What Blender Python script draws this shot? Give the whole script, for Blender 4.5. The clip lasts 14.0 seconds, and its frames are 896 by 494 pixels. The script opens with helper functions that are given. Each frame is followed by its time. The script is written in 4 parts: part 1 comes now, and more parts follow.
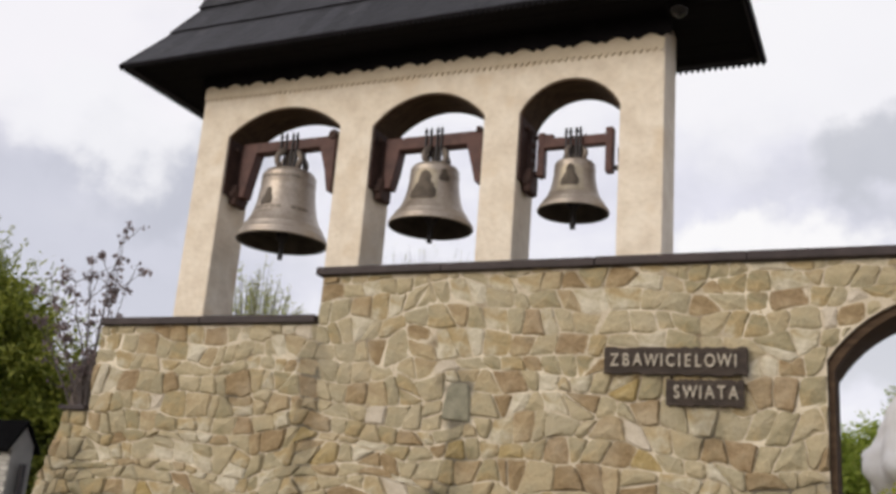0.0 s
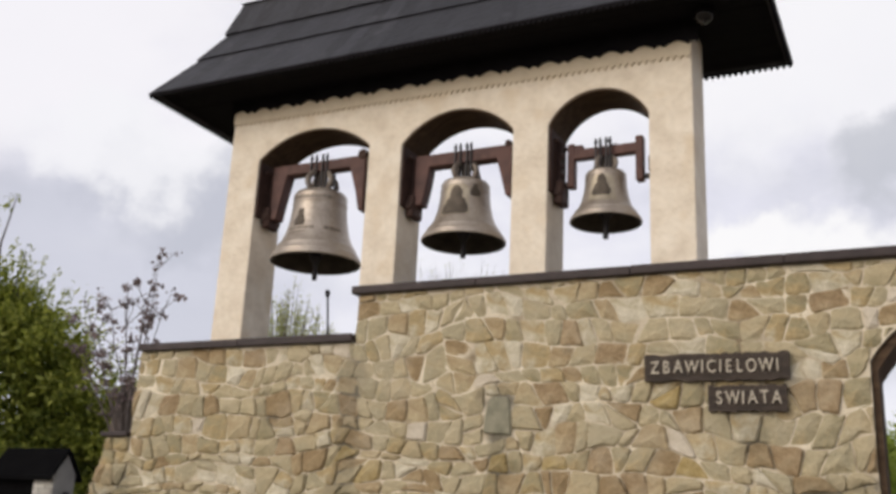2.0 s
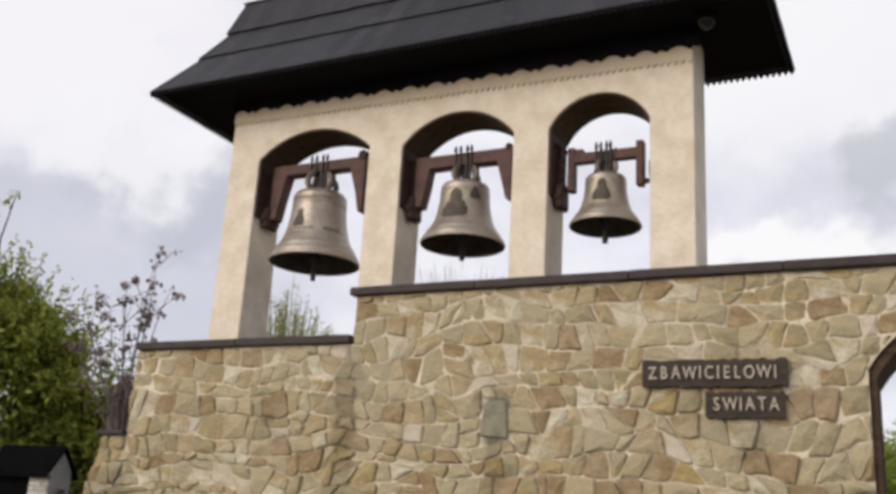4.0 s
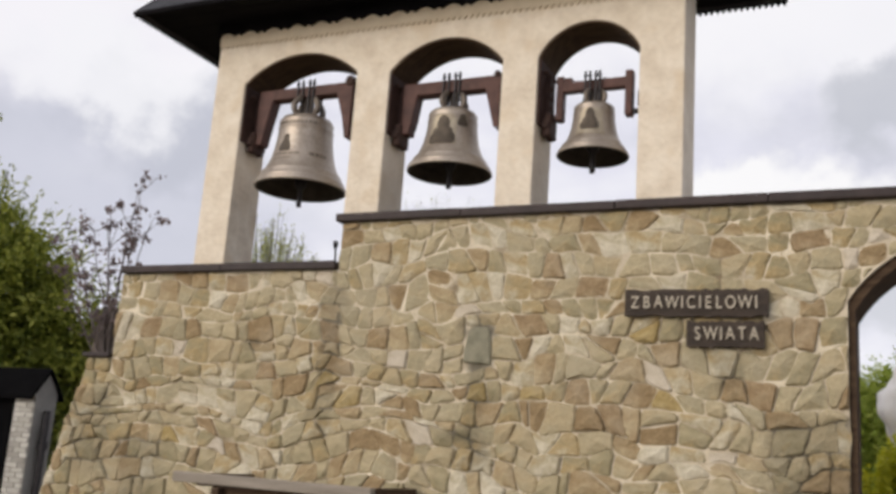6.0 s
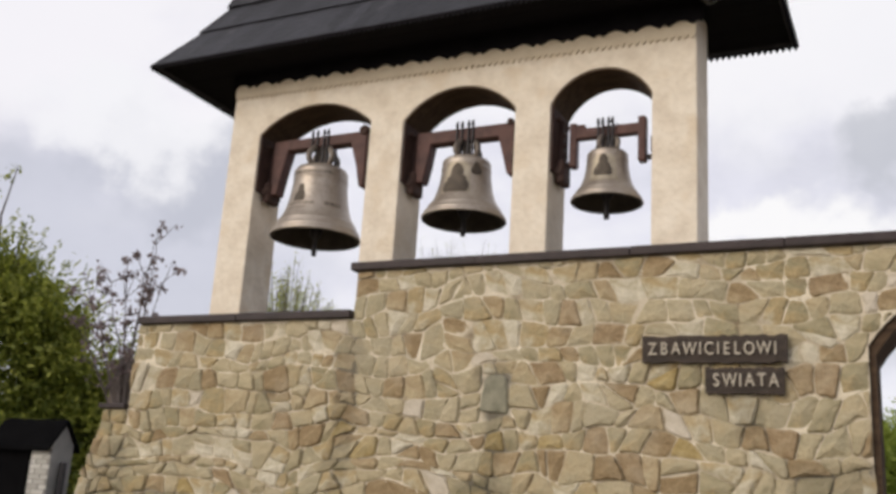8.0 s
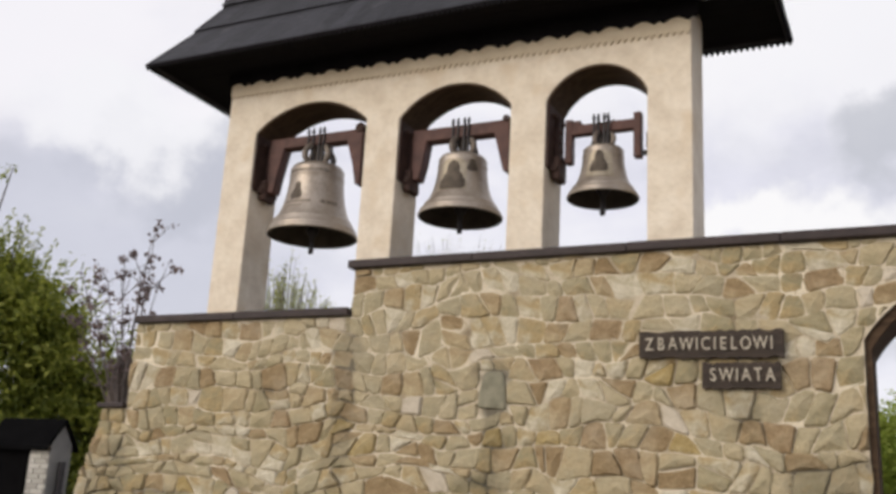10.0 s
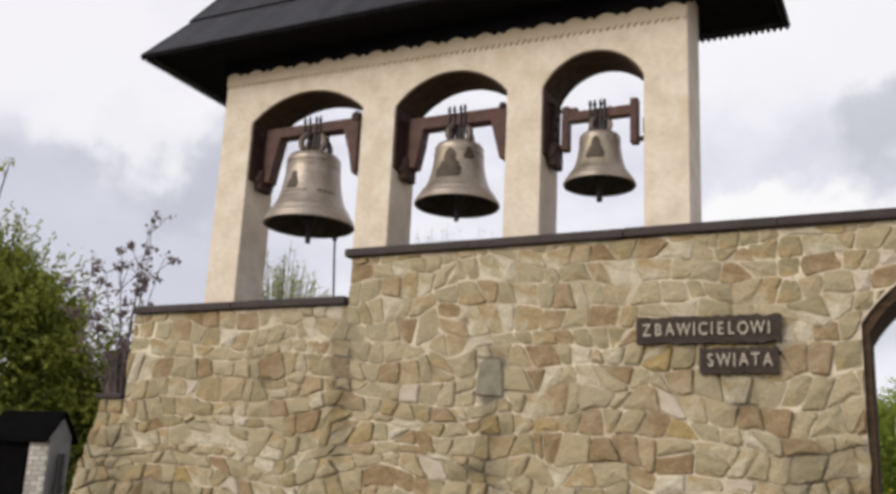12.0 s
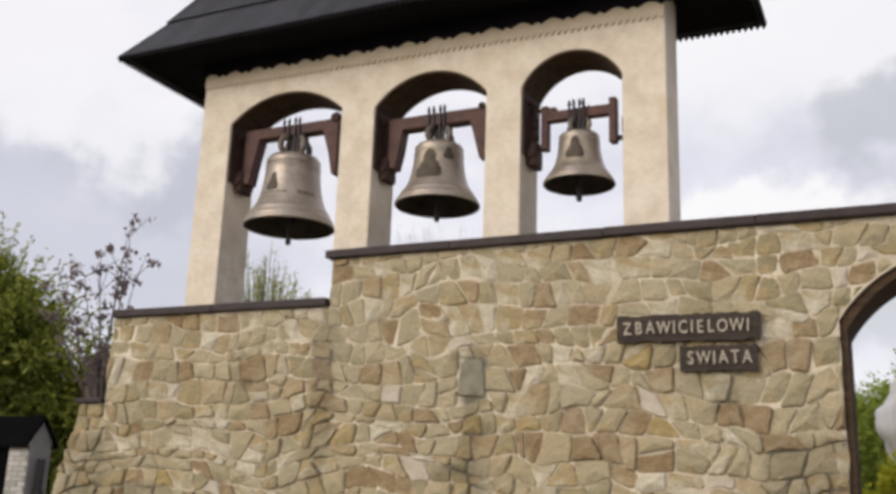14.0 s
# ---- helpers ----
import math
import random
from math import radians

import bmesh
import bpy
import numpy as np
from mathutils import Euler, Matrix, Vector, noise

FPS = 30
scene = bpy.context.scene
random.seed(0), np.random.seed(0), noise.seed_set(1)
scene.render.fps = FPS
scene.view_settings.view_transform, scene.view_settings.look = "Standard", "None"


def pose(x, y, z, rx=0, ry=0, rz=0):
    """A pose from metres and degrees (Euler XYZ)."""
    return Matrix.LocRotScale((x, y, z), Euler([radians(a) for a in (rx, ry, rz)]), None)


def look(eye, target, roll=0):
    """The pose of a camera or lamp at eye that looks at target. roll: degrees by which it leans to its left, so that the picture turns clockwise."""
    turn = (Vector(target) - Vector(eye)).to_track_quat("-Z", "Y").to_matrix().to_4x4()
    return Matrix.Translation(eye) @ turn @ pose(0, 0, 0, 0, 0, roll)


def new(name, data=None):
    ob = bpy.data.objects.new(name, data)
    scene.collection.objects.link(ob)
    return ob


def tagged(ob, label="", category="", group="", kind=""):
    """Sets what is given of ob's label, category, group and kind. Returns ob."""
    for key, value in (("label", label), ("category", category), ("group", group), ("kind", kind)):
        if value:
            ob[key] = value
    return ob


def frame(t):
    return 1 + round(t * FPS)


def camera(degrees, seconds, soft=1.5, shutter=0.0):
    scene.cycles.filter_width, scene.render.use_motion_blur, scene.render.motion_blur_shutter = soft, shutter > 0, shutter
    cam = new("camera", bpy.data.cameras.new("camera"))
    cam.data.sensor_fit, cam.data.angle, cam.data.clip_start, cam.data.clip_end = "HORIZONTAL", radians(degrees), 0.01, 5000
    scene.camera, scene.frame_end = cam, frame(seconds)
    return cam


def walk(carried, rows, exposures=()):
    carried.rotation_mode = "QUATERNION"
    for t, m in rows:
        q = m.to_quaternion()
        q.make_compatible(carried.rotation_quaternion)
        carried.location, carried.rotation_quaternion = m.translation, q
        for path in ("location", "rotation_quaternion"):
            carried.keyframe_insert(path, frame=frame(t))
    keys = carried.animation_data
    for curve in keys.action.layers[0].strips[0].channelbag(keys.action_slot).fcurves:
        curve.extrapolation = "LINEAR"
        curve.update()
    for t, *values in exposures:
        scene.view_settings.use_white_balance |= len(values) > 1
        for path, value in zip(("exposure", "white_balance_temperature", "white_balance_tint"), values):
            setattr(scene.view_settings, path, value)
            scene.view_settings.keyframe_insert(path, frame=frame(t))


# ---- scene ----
cam = camera(50.0, 14.0, soft=3.4)
PATH = [
    (0, (0.084, -8.946, 1.591), (-0.742, -7.202, 2.119), 4.5),
    (0.5, (-0.082, -9.084, 1.476), (-0.907, -7.365, 2.079), 3.1),
    (1, (-0.038, -9.067, 1.571), (-0.908, -7.368, 2.165), 2.6),
    (1.5, (-0.004, -9.034, 1.585), (-0.865, -7.321, 2.155), 2.8),
    (2, (-0.022, -9.053, 1.579), (-0.885, -7.336, 2.132), 2.7),
    (2.2, (-0.01, -9.023, 1.586), (-0.89, -7.315, 2.141), 2.7),
    (4.3, (-0.017, -9.037, 1.594), (-0.88, -7.321, 2.15), 3.5),
    (4.5, (0.022, -8.991, 1.647), (-0.855, -7.271, 2.168), 3.6),
    (5, (-0.013, -9.015, 1.58), (-0.878, -7.283, 2.083), 3.9),
    (5.5, (0.027, -8.975, 1.571), (-0.818, -7.219, 2.021), 4.1),
    (6, (-0.018, -9.018, 1.522), (-0.862, -7.256, 1.948), 4.1),
    (6.5, (0.034, -8.936, 1.46), (-0.821, -7.18, 1.891), 4.6),
    (7, (-0.03, -9.04, 1.576), (-0.884, -7.303, 2.082), 3.5),
    (7.5, (0.015, -8.98, 1.585), (-0.863, -7.266, 2.124), 3.5),
    (8, (-0.013, -9.015, 1.569), (-0.883, -7.288, 2.081), 3.7),
    (10.5, (-0.01, -9.045, 1.592), (-0.873, -7.312, 2.094), 3.1),
    (11, (-0.014, -9.042, 1.571), (-0.877, -7.315, 2.09), 3.2),
    (11.5, (0.007, -9.01, 1.569), (-0.86, -7.28, 2.077), 3.2),
    (12, (0.017, -8.99, 1.54), (-0.849, -7.254, 2.028), 2.8),
    (12.5, (0.062, -8.946, 1.55), (-0.79, -7.22, 2.096), 2.8),
    (13, (-0.01, -9.044, 1.608), (-0.857, -7.305, 2.114), 2.2),
    (13.5, (0.03, -8.987, 1.556), (-0.807, -7.238, 2.048), 2.1),
    (14, (0.032, -8.989, 1.557), (-0.8, -7.237, 2.044), 2.0),
]
walk(cam, [(t, look(eye, target, roll)) for t, eye, target, roll in PATH])

# ---- light ----
SUN_AZ, SUN_EL = 206.0, 18.0          # compass-like: 180 is straight in front of the wall, 270 is its left
sun_from = Vector((math.sin(radians(SUN_AZ)) * math.cos(radians(SUN_EL)), math.cos(radians(SUN_AZ)) * math.cos(radians(SUN_EL)), math.sin(radians(SUN_EL))))
sun_data = bpy.data.lights.new("sun", "SUN")
sun_data.energy, sun_data.angle, sun_data.color = 2.0, radians(38), (1.0, 0.88, 0.75)
sun = new("sun", sun_data)
sun.matrix_world = look(sun_from * 60, (0, 0, 0))


CLOUDS = [((-0.722, 0.555, 0.434), 0.30, (0.99, 0.965, 1.0), 0.9), ((-0.62, 0.71, 0.31), 0.13, (0.62, 0.63, 0.70), 0.75), ((-0.70, 0.67, 0.215), 0.27, (0.62, 0.63, 0.72), 0.7), ((-0.655, 0.69, 0.295), 0.12, (0.56, 0.57, 0.65), 0.7), ((-0.69, 0.64, 0.345), 0.11, (0.97, 0.96, 0.99), 0.85),
          ((-0.06, 0.88, 0.47), 0.32, (0.98, 0.965, 0.99), 0.9), ((0.0, 0.932, 0.352), 0.10, (0.55, 0.56, 0.61), 0.75), ((0.12, 0.93, 0.31), 0.14, (0.60, 0.61, 0.66), 0.7), ((-0.15, 0.952, 0.262), 0.075, (1.03, 1.01, 1.01), 0.95), ((-0.055, 0.96, 0.272), 0.095, (1.03, 1.01, 1.01), 0.95), ((-0.03, 0.98, 0.165), 0.12, (0.66, 0.665, 0.71), 0.8),
          ((-0.30, 0.80, 0.52), 0.35, (1.0, 0.98, 1.0), 0.7)]


def build_world():
    w = bpy.data.worlds.new("overcast_sky")
    scene.world = w
    w.use_nodes = True
    nt = w.node_tree
    nt.nodes.clear()
    N, L = nt.nodes.new, nt.links.new
    out, bg = N("ShaderNodeOutputWorld"), N("ShaderNodeBackground")
    sky = N("ShaderNodeTexSky")
    sky.sky_type, sky.sun_disc = "NISHITA", False
    sky.sun_elevation, sky.sun_rotation = radians(SUN_EL), radians(SUN_AZ)
    dim = N("ShaderNodeMix")
    dim.data_type, dim.blend_type = "RGBA", "MULTIPLY"
    dim.inputs[0].default_value = 1.0
    dim.inputs[7].default_value = (0.10, 0.10, 0.10, 1)
    L(sky.outputs[0], dim.inputs[6])
    co = N("ShaderNodeTexCoord")
    mp = N("ShaderNodeMapping")
    mp.inputs["Scale"].default_value = (1.0, 1.0, 2.0)
    mp.inputs["Location"].default_value = (0.35, 0.1, 0.55)
    L(co.outputs["Generated"], mp.inputs[0])
    big = N("ShaderNodeTexNoise")
    big.inputs["Scale"].default_value, big.inputs["Detail"].default_value, big.inputs["Roughness"].default_value = 4.2, 7.0, 0.52
    L(mp.outputs[0], big.inputs["Vector"])
    ramp = N("ShaderNodeValToRGB")
    e = ramp.color_ramp.elements
    e[0].position, e[0].color = 0.32, (0.66, 0.66, 0.74, 1)
    e[1].position, e[1].color = 0.68, (0.98, 0.965, 1.0, 1)
    mid = ramp.color_ramp.elements.new(0.50)
    mid.color = (0.83, 0.82, 0.91, 1)
    L(big.outputs["Fac"], ramp.inputs[0])
    # cloud masses with torn edges: direction, half-width, colour, share
    wob = N("ShaderNodeTexNoise")
    wob.inputs["Scale"].default_value, wob.inputs["Detail"].default_value = 11.0, 8.0
    L(co.outputs["Generated"], wob.inputs["Vector"])
    warp = N("ShaderNodeVectorMath")
    warp.operation = "MULTIPLY_ADD"
    warp.inputs[1].default_value = (0.26, 0.26, 0.20)
    L(wob.outputs["Color"], warp.inputs[0])
    L(co.outputs["Generated"], warp.inputs[2])
    colour = ramp.outputs[0]
    for (dx, dy, dz), half, tone, share in CLOUDS:
        off = N("ShaderNodeVectorMath")
        off.operation = "SUBTRACT"
        off.inputs[1].default_value = (dx + 0.13, dy + 0.13, dz + 0.10)
        L(warp.outputs[0], off.inputs[0])
        flat = N("ShaderNodeVectorMath")
        flat.operation = "MULTIPLY"
        flat.inputs[1].default_value = (1.0, 1.0, 1.9)
        L(off.outputs[0], flat.inputs[0])
        far = N("ShaderNodeVectorMath")
        far.operation = "LENGTH"
        L(flat.outputs[0], far.inputs[0])
        fade = N("ShaderNodeMapRange")
        fade.interpolation_type = "SMOOTHSTEP"
        fade.inputs[1].default_value, fade.inputs[2].default_value = half * 0.4, half
        fade.inputs[3].default_value, fade.inputs[4].default_value = share, 0.0
        L(far.outputs["Value"], fade.inputs[0])
        over = N("ShaderNodeMix")
        over.data_type = "RGBA"
        over.inputs[7].default_value = (*tone, 1)
        L(fade.outputs[0], over.inputs[0])
        L(colour, over.inputs[6])
        colour = over.outputs[2]
    mix = N("ShaderNodeMix")
    mix.data_type = "RGBA"
    mix.inputs[0].default_value = 0.93
    L(dim.outputs[2], mix.inputs[6])
    L(colour, mix.inputs[7])
    L(mix.outputs[2], bg.inputs[0])
    bg.inputs[1].default_value = 1.0
    L(bg.outputs[0], out.inputs[0])


build_world()
scene.view_settings.exposure = 0.0


# ---- materials ----
def surface(name, colours, scale=6.0, rough=0.8, metal=0.0, bump=0.3, fine=60.0, spread=0.0, pieces=None, stain=None, stain_scale=1.2, stain_at=0.6, stretch=(1, 1, 1), spec=0.5, grain=0.55, streaks=(), bloom=None):
    """colours: list of (position, rgb) over a noise; pieces: 'object' or 'island' picks the tone of each piece instead."""
    m = bpy.data.materials.new(name)
    m.use_nodes = True
    nt = m.node_tree
    N, L = nt.nodes.new, nt.links.new
    bsdf = nt.nodes["Principled BSDF"]
    bsdf.inputs["Roughness"].default_value, bsdf.inputs["Metallic"].default_value = rough, metal
    bsdf.inputs["Specular IOR Level"].default_value = spec
    co = N("ShaderNodeTexCoord")
    mp = N("ShaderNodeMapping")
    mp.inputs["Scale"].default_value = stretch
    src = co.outputs["Object"]
    L(src, mp.inputs[0])
    n1, n2 = N("ShaderNodeTexNoise"), N("ShaderNodeTexNoise")
    n1.inputs["Scale"].default_value, n1.inputs["Detail"].default_value = scale, 6
    n2.inputs["Scale"].default_value, n2.inputs["Detail"].default_value = fine, 4
    L(mp.outputs[0], n1.inputs["Vector"]), L(mp.outputs[0], n2.inputs["Vector"])
    ramp = N("ShaderNodeValToRGB")
    els = ramp.color_ramp.elements
    while len(els) < len(colours):
        els.new(0.5)
    for el, (p, c) in zip(els, colours):
        el.position, el.color = p, (*c, 1)
    if pieces:
        rnd = N("ShaderNodeObjectInfo").outputs["Random"] if pieces == "object" else N("ShaderNodeNewGeometry").outputs["Random Per Island"]
        add = N("ShaderNodeMath")
        add.operation = "MULTIPLY_ADD"
        sub = N("ShaderNodeMath")
        sub.operation = "SUBTRACT"
        sub.inputs[1].default_value = 0.5
        L(n1.outputs["Fac"], sub.inputs[0])
        L(sub.outputs[0], add.inputs[0])
        add.inputs[1].default_value = spread
        L(rnd, add.inputs[2])
        L(add.outputs[0], ramp.inputs[0])
    else:
        L(n1.outputs["Fac"], ramp.inputs[0])
    colour = ramp.outputs[0]
    # fine grain
    g = N("ShaderNodeMix")
    g.data_type, g.blend_type = "RGBA", "MULTIPLY"
    g.inputs[0].default_value = grain
    gr = N("ShaderNodeValToRGB")
    gr.color_ramp.elements[0].position, gr.color_ramp.elements[0].color = 0.3, (0.62, 0.61, 0.58, 1)
    gr.color_ramp.elements[1].position, gr.color_ramp.elements[1].color = 0.7, (1.0, 1.0, 1.0, 1)
    L(n2.outputs["Fac"], gr.inputs[0])
    L(colour, g.inputs[6]), L(gr.outputs[0], g.inputs[7])
    colour = g.outputs[2]
    if stain:
        n3 = N("ShaderNodeTexNoise")
        n3.inputs["Scale"].default_value, n3.inputs["Detail"].default_value = stain_scale, 7
        geo = N("ShaderNodeNewGeometry")
        L(geo.outputs["Position"], n3.inputs["Vector"])
        sr = N("ShaderNodeValToRGB")
        sr.color_ramp.elements[0].position, sr.color_ramp.elements[0].color = stain_at, (0, 0, 0, 1)
        sr.color_ramp.elements[1].position, sr.color_ramp.elements[1].color = stain_at + 0.14, (0.8, 0.8, 0.8, 1)
        L(n3.outputs["Fac"], sr.inputs[0])
        s = N("ShaderNodeMix")
        s.data_type = "RGBA"
        L(sr.outputs[0], s.inputs[0]), L(colour, s.inputs[6])
        s.inputs[7].default_value = (*stain, 1)
        colour = s.outputs[2]
    if bloom:
        # pale lime haze washed over neighbouring pieces
        n4 = N("ShaderNodeTexNoise")
        n4.inputs["Scale"].default_value, n4.inputs["Detail"].default_value, n4.inputs["Roughness"].default_value = 1.7, 8, 0.62
        geo4, off = N("ShaderNodeNewGeometry"), N("ShaderNodeVectorMath")
        off.operation = "ADD"
        off.inputs[1].default_value = (7.3, 2.1, 4.4)
        L(geo4.outputs["Position"], off.inputs[0]), L(off.outputs[0], n4.inputs["Vector"])
        br = N("ShaderNodeMapRange")
        br.interpolation_type = "SMOOTHSTEP"
        br.inputs[1].default_value, br.inputs[2].default_value, br.inputs[3].default_value, br.inputs[4].default_value = 0.48, 0.74, 0.0, 0.42
        L(n4.outputs["Fac"], br.inputs[0])
        bl = N("ShaderNodeMix")
        bl.data_type = "RGBA"
        bl.inputs[7].default_value = (*bloom, 1)
        L(br.outputs[0], bl.inputs[0]), L(colour, bl.inputs[6])
        colour = bl.outputs[2]
    for x0, z0, z1, half, share in streaks:
        # run-down dirt: a wavering upright band
        geo = N("ShaderNodeNewGeometry")
        sep = N("ShaderNodeSeparateXYZ")
        L(geo.outputs["Position"], sep.inputs[0])
        wv = N("ShaderNodeTexNoise")
        wv.inputs["Scale"].default_value, wv.inputs["Detail"].default_value = 3.5, 5
        L(geo.outputs["Position"], wv.inputs["Vector"])
        shift = N("ShaderNodeMath")
        shift.operation = "MULTIPLY_ADD"
        shift.inputs[1].default_value = 0.5
        L(wv.outputs["Fac"], shift.inputs[0]), L(sep.outputs[0], shift.inputs[2])
        dist = N("ShaderNodeMath")
        dist.operation = "SUBTRACT"
        dist.inputs[1].default_value = x0 + 0.25
        L(shift.outputs[0], dist.inputs[0])
        ab = N("ShaderNodeMath")
        ab.operation = "ABSOLUTE"
        L(dist.outputs[0], ab.inputs[0])
        band = N("ShaderNodeMapRange")
        band.interpolation_type = "SMOOTHSTEP"
        band.inputs[1].default_value, band.inputs[2].default_value, band.inputs[3].default_value, band.inputs[4].default_value = half * 0.3, half, share, 0.0
        L(ab.outputs[0], band.inputs[0])
        tall = N("ShaderNodeMapRange")
        tall.interpolation_type = "SMOOTHSTEP"
        tall.inputs[1].default_value, tall.inputs[2].default_value, tall.inputs[3].default_value, tall.inputs[4].default_value = z1 - 0.12, z1, 1.0, 0.0
        L(sep.outputs[2], tall.inputs[0])
        foot = N("ShaderNodeMapRange")
        foot.interpolation_type = "SMOOTHSTEP"
        foot.inputs[1].default_value, foot.inputs[2].default_value, foot.inputs[3].default_value, foot.inputs[4].default_value = z0, z0 + 0.2, 0.0, 1.0
        L(sep.outputs[2], foot.inputs[0])
        m1, m2 = N("ShaderNodeMath"), N("ShaderNodeMath")
        m1.operation = m2.operation = "MULTIPLY"
        L(band.outputs[0], m1.inputs[0]), L(tall.outputs[0], m1.inputs[1])
        L(m1.outputs[0], m2.inputs[0]), L(foot.outputs[0], m2.inputs[1])
        dirt = N("ShaderNodeMix")
        dirt.data_type = "RGBA"
        dirt.inputs[7].default_value = (0.045, 0.042, 0.030, 1)
        L(m2.outputs[0], dirt.inputs[0]), L(colour, dirt.inputs[6])
        colour = dirt.outputs[2]
    L(colour, bsdf.inputs["Base Color"])
    if bump:
        b = N("ShaderNodeBump")
        b.inputs["Strength"].default_value, b.inputs["Distance"].default_value = bump, 0.02
        mixh = N("ShaderNodeMath")
        mixh.operation = "ADD"
        L(n1.outputs["Fac"], mixh.inputs[0]), L(n2.outputs["Fac"], mixh.inputs[1])
        L(mixh.outputs[0], b.inputs["Height"])
        L(b.outputs[0], bsdf.inputs["Normal"])
    rr = N("ShaderNodeMapRange")
    rr.inputs[3].default_value, rr.inputs[4].default_value = max(0.02, rough - 0.1), min(1.0, rough + 0.1)
    L(n1.outputs["Fac"], rr.inputs[0])
    L(rr.outputs[0], bsdf.inputs["Roughness"])
    return m


STREAKS = [(-3.90, 1.3, 3.05, 0.20), (-4.0, 1.55, 1.85, 0.45), (-5.72, 1.5, 3.35, 0.20), (-6.75, 2.45, 2.75, 0.15), (-1.45, 2.2, 2.68, 0.22), (-9.0, 0.9, 2.1, 0.50), (-8.2, 0.3, 1.55, 0.55), (-0.72, 0.8, 2.15, 0.55)]
STONE = [(0.0, (0.265, 0.192, 0.105)), (0.10, (0.350, 0.265, 0.152)), (0.24, (0.455, 0.378, 0.236)), (0.40, (0.375, 0.335, 0.222)), (0.56, (0.475, 0.405, 0.262)), (0.70, (0.315, 0.280, 0.172)), (0.82, (0.415, 0.322, 0.172)), (0.91, (0.50, 0.452, 0.325)), (1.0, (0.62, 0.575, 0.45))]
STONE_LOOK = dict(scale=6.5, rough=0.92, bump=0.9, fine=26, bloom=(0.47, 0.415, 0.305), stain=(0.22, 0.18, 0.12), stain_scale=2.6, stain_at=0.64, spec=0.2, grain=0.5, streaks=[(*k, 0.28) for k in STREAKS])
M_STONE = surface("sandstone", STONE, spread=0.5, pieces="object", **STONE_LOOK)
M_BROWNSTONE = surface("brown_sandstone", [(0.3, (0.225, 0.158, 0.088)), (0.5, (0.325, 0.240, 0.140)), (0.7, (0.41, 0.325, 0.205))], **STONE_LOOK)
M_OCHRESTONE = surface("ochre_sandstone", [(0.3, (0.29, 0.215, 0.088)), (0.5, (0.39, 0.30, 0.135)), (0.7, (0.46, 0.375, 0.20))], **STONE_LOOK)
M_STONE_J = surface("sandstone_far", STONE, scale=3.2, rough=0.9, bump=0.5, fine=34, spread=0.3, pieces="island")
M_DARKSTONE = surface("green_grey_stone", [(0.3, (0.15, 0.145, 0.10)), (0.5, (0.25, 0.24, 0.172)), (0.7, (0.34, 0.325, 0.24))], scale=6, rough=0.9, bump=0.5)
M_PALESTONE = surface("pale_limestone", [(0.3, (0.47, 0.41, 0.31)), (0.7, (0.64, 0.58, 0.475))], scale=7, rough=0.9, bump=0.4)
M_MORTAR = surface("lime_mortar", [(0.33, (0.25, 0.20, 0.13)), (0.44, (0.58, 0.51, 0.385)), (0.60, (0.76, 0.69, 0.545))], scale=1.7, rough=0.95, bump=0.6, fine=40, stain=(0.12, 0.10, 0.07), stain_scale=1.9, stain_at=0.60, spec=0.2, streaks=[(*k, 0.8) for k in STREAKS])
M_PLASTER = surface("cream_render", [(0.3, (0.655, 0.575, 0.462)), (0.5, (0.735, 0.66, 0.54)), (0.7, (0.80, 0.735, 0.62))], scale=3.6, rough=0.9, bump=0.75, fine=17, grain=0.24, spec=0.2, stain=(0.65, 0.55, 0.41), stain_scale=2.4, stain_at=0.56)
# cream paint taken darker than the render to imitate shade under the eaves
M_CREAMWOOD = surface("cream_wood_eave_shade", [(0.3, (0.57, 0.49, 0.36)), (0.7, (0.64, 0.56, 0.425))], scale=8, rough=0.75, bump=0.2, grain=0.2, spec=0.2)
M_CAP = surface("dark_cap_sheet", [(0.3, (0.034, 0.026, 0.026)), (0.7, (0.060, 0.046, 0.045))], scale=5, rough=0.6, bump=0.25, fine=25, spec=0.25)
M_ROOF = surface("tarred_roof_boards", [(0.0, (0.019, 0.0195, 0.024)), (0.5, (0.026, 0.0268, 0.032)), (1.0, (0.037, 0.038, 0.046))], scale=2.6, rough=0.66, bump=0.6, fine=13, spread=1.5, pieces="island", stain=(0.055, 0.055, 0.061), stain_scale=3.4, stain_at=0.60, spec=0.3)
# black of the eaves parts; also painted as shade under the roof courses
M_SOFFIT = surface("black_parts_and_step_shade", [(0.3, (0.004, 0.0038, 0.005)), (0.7, (0.010, 0.0088, 0.0105))], scale=6, rough=0.8, bump=0.3, stretch=(1, 8, 1), spec=0.08)
M_BRONZE = surface("weathered_bronze", [(0.25, (0.285, 0.242, 0.197)), (0.5, (0.405, 0.352, 0.297)), (0.8, (0.525, 0.468, 0.40))], scale=5, rough=0.43, metal=0.5, bump=0.12, fine=40, stretch=(1, 1, 0.6))
# the bell bronze again, with the hollow's shade put into its colour
M_BRONZE_IN = surface("bronze_inside_shade", [(0.3, (0.055, 0.047, 0.038)), (0.7, (0.10, 0.087, 0.07))], scale=6, rough=0.8, bump=0.2, spec=0.15)
M_LOOP = surface("tarnished_bronze", [(0.3, (0.12, 0.10, 0.085)), (0.7, (0.27, 0.23, 0.19))], scale=9, rough=0.5, metal=0.4, bump=0.2)
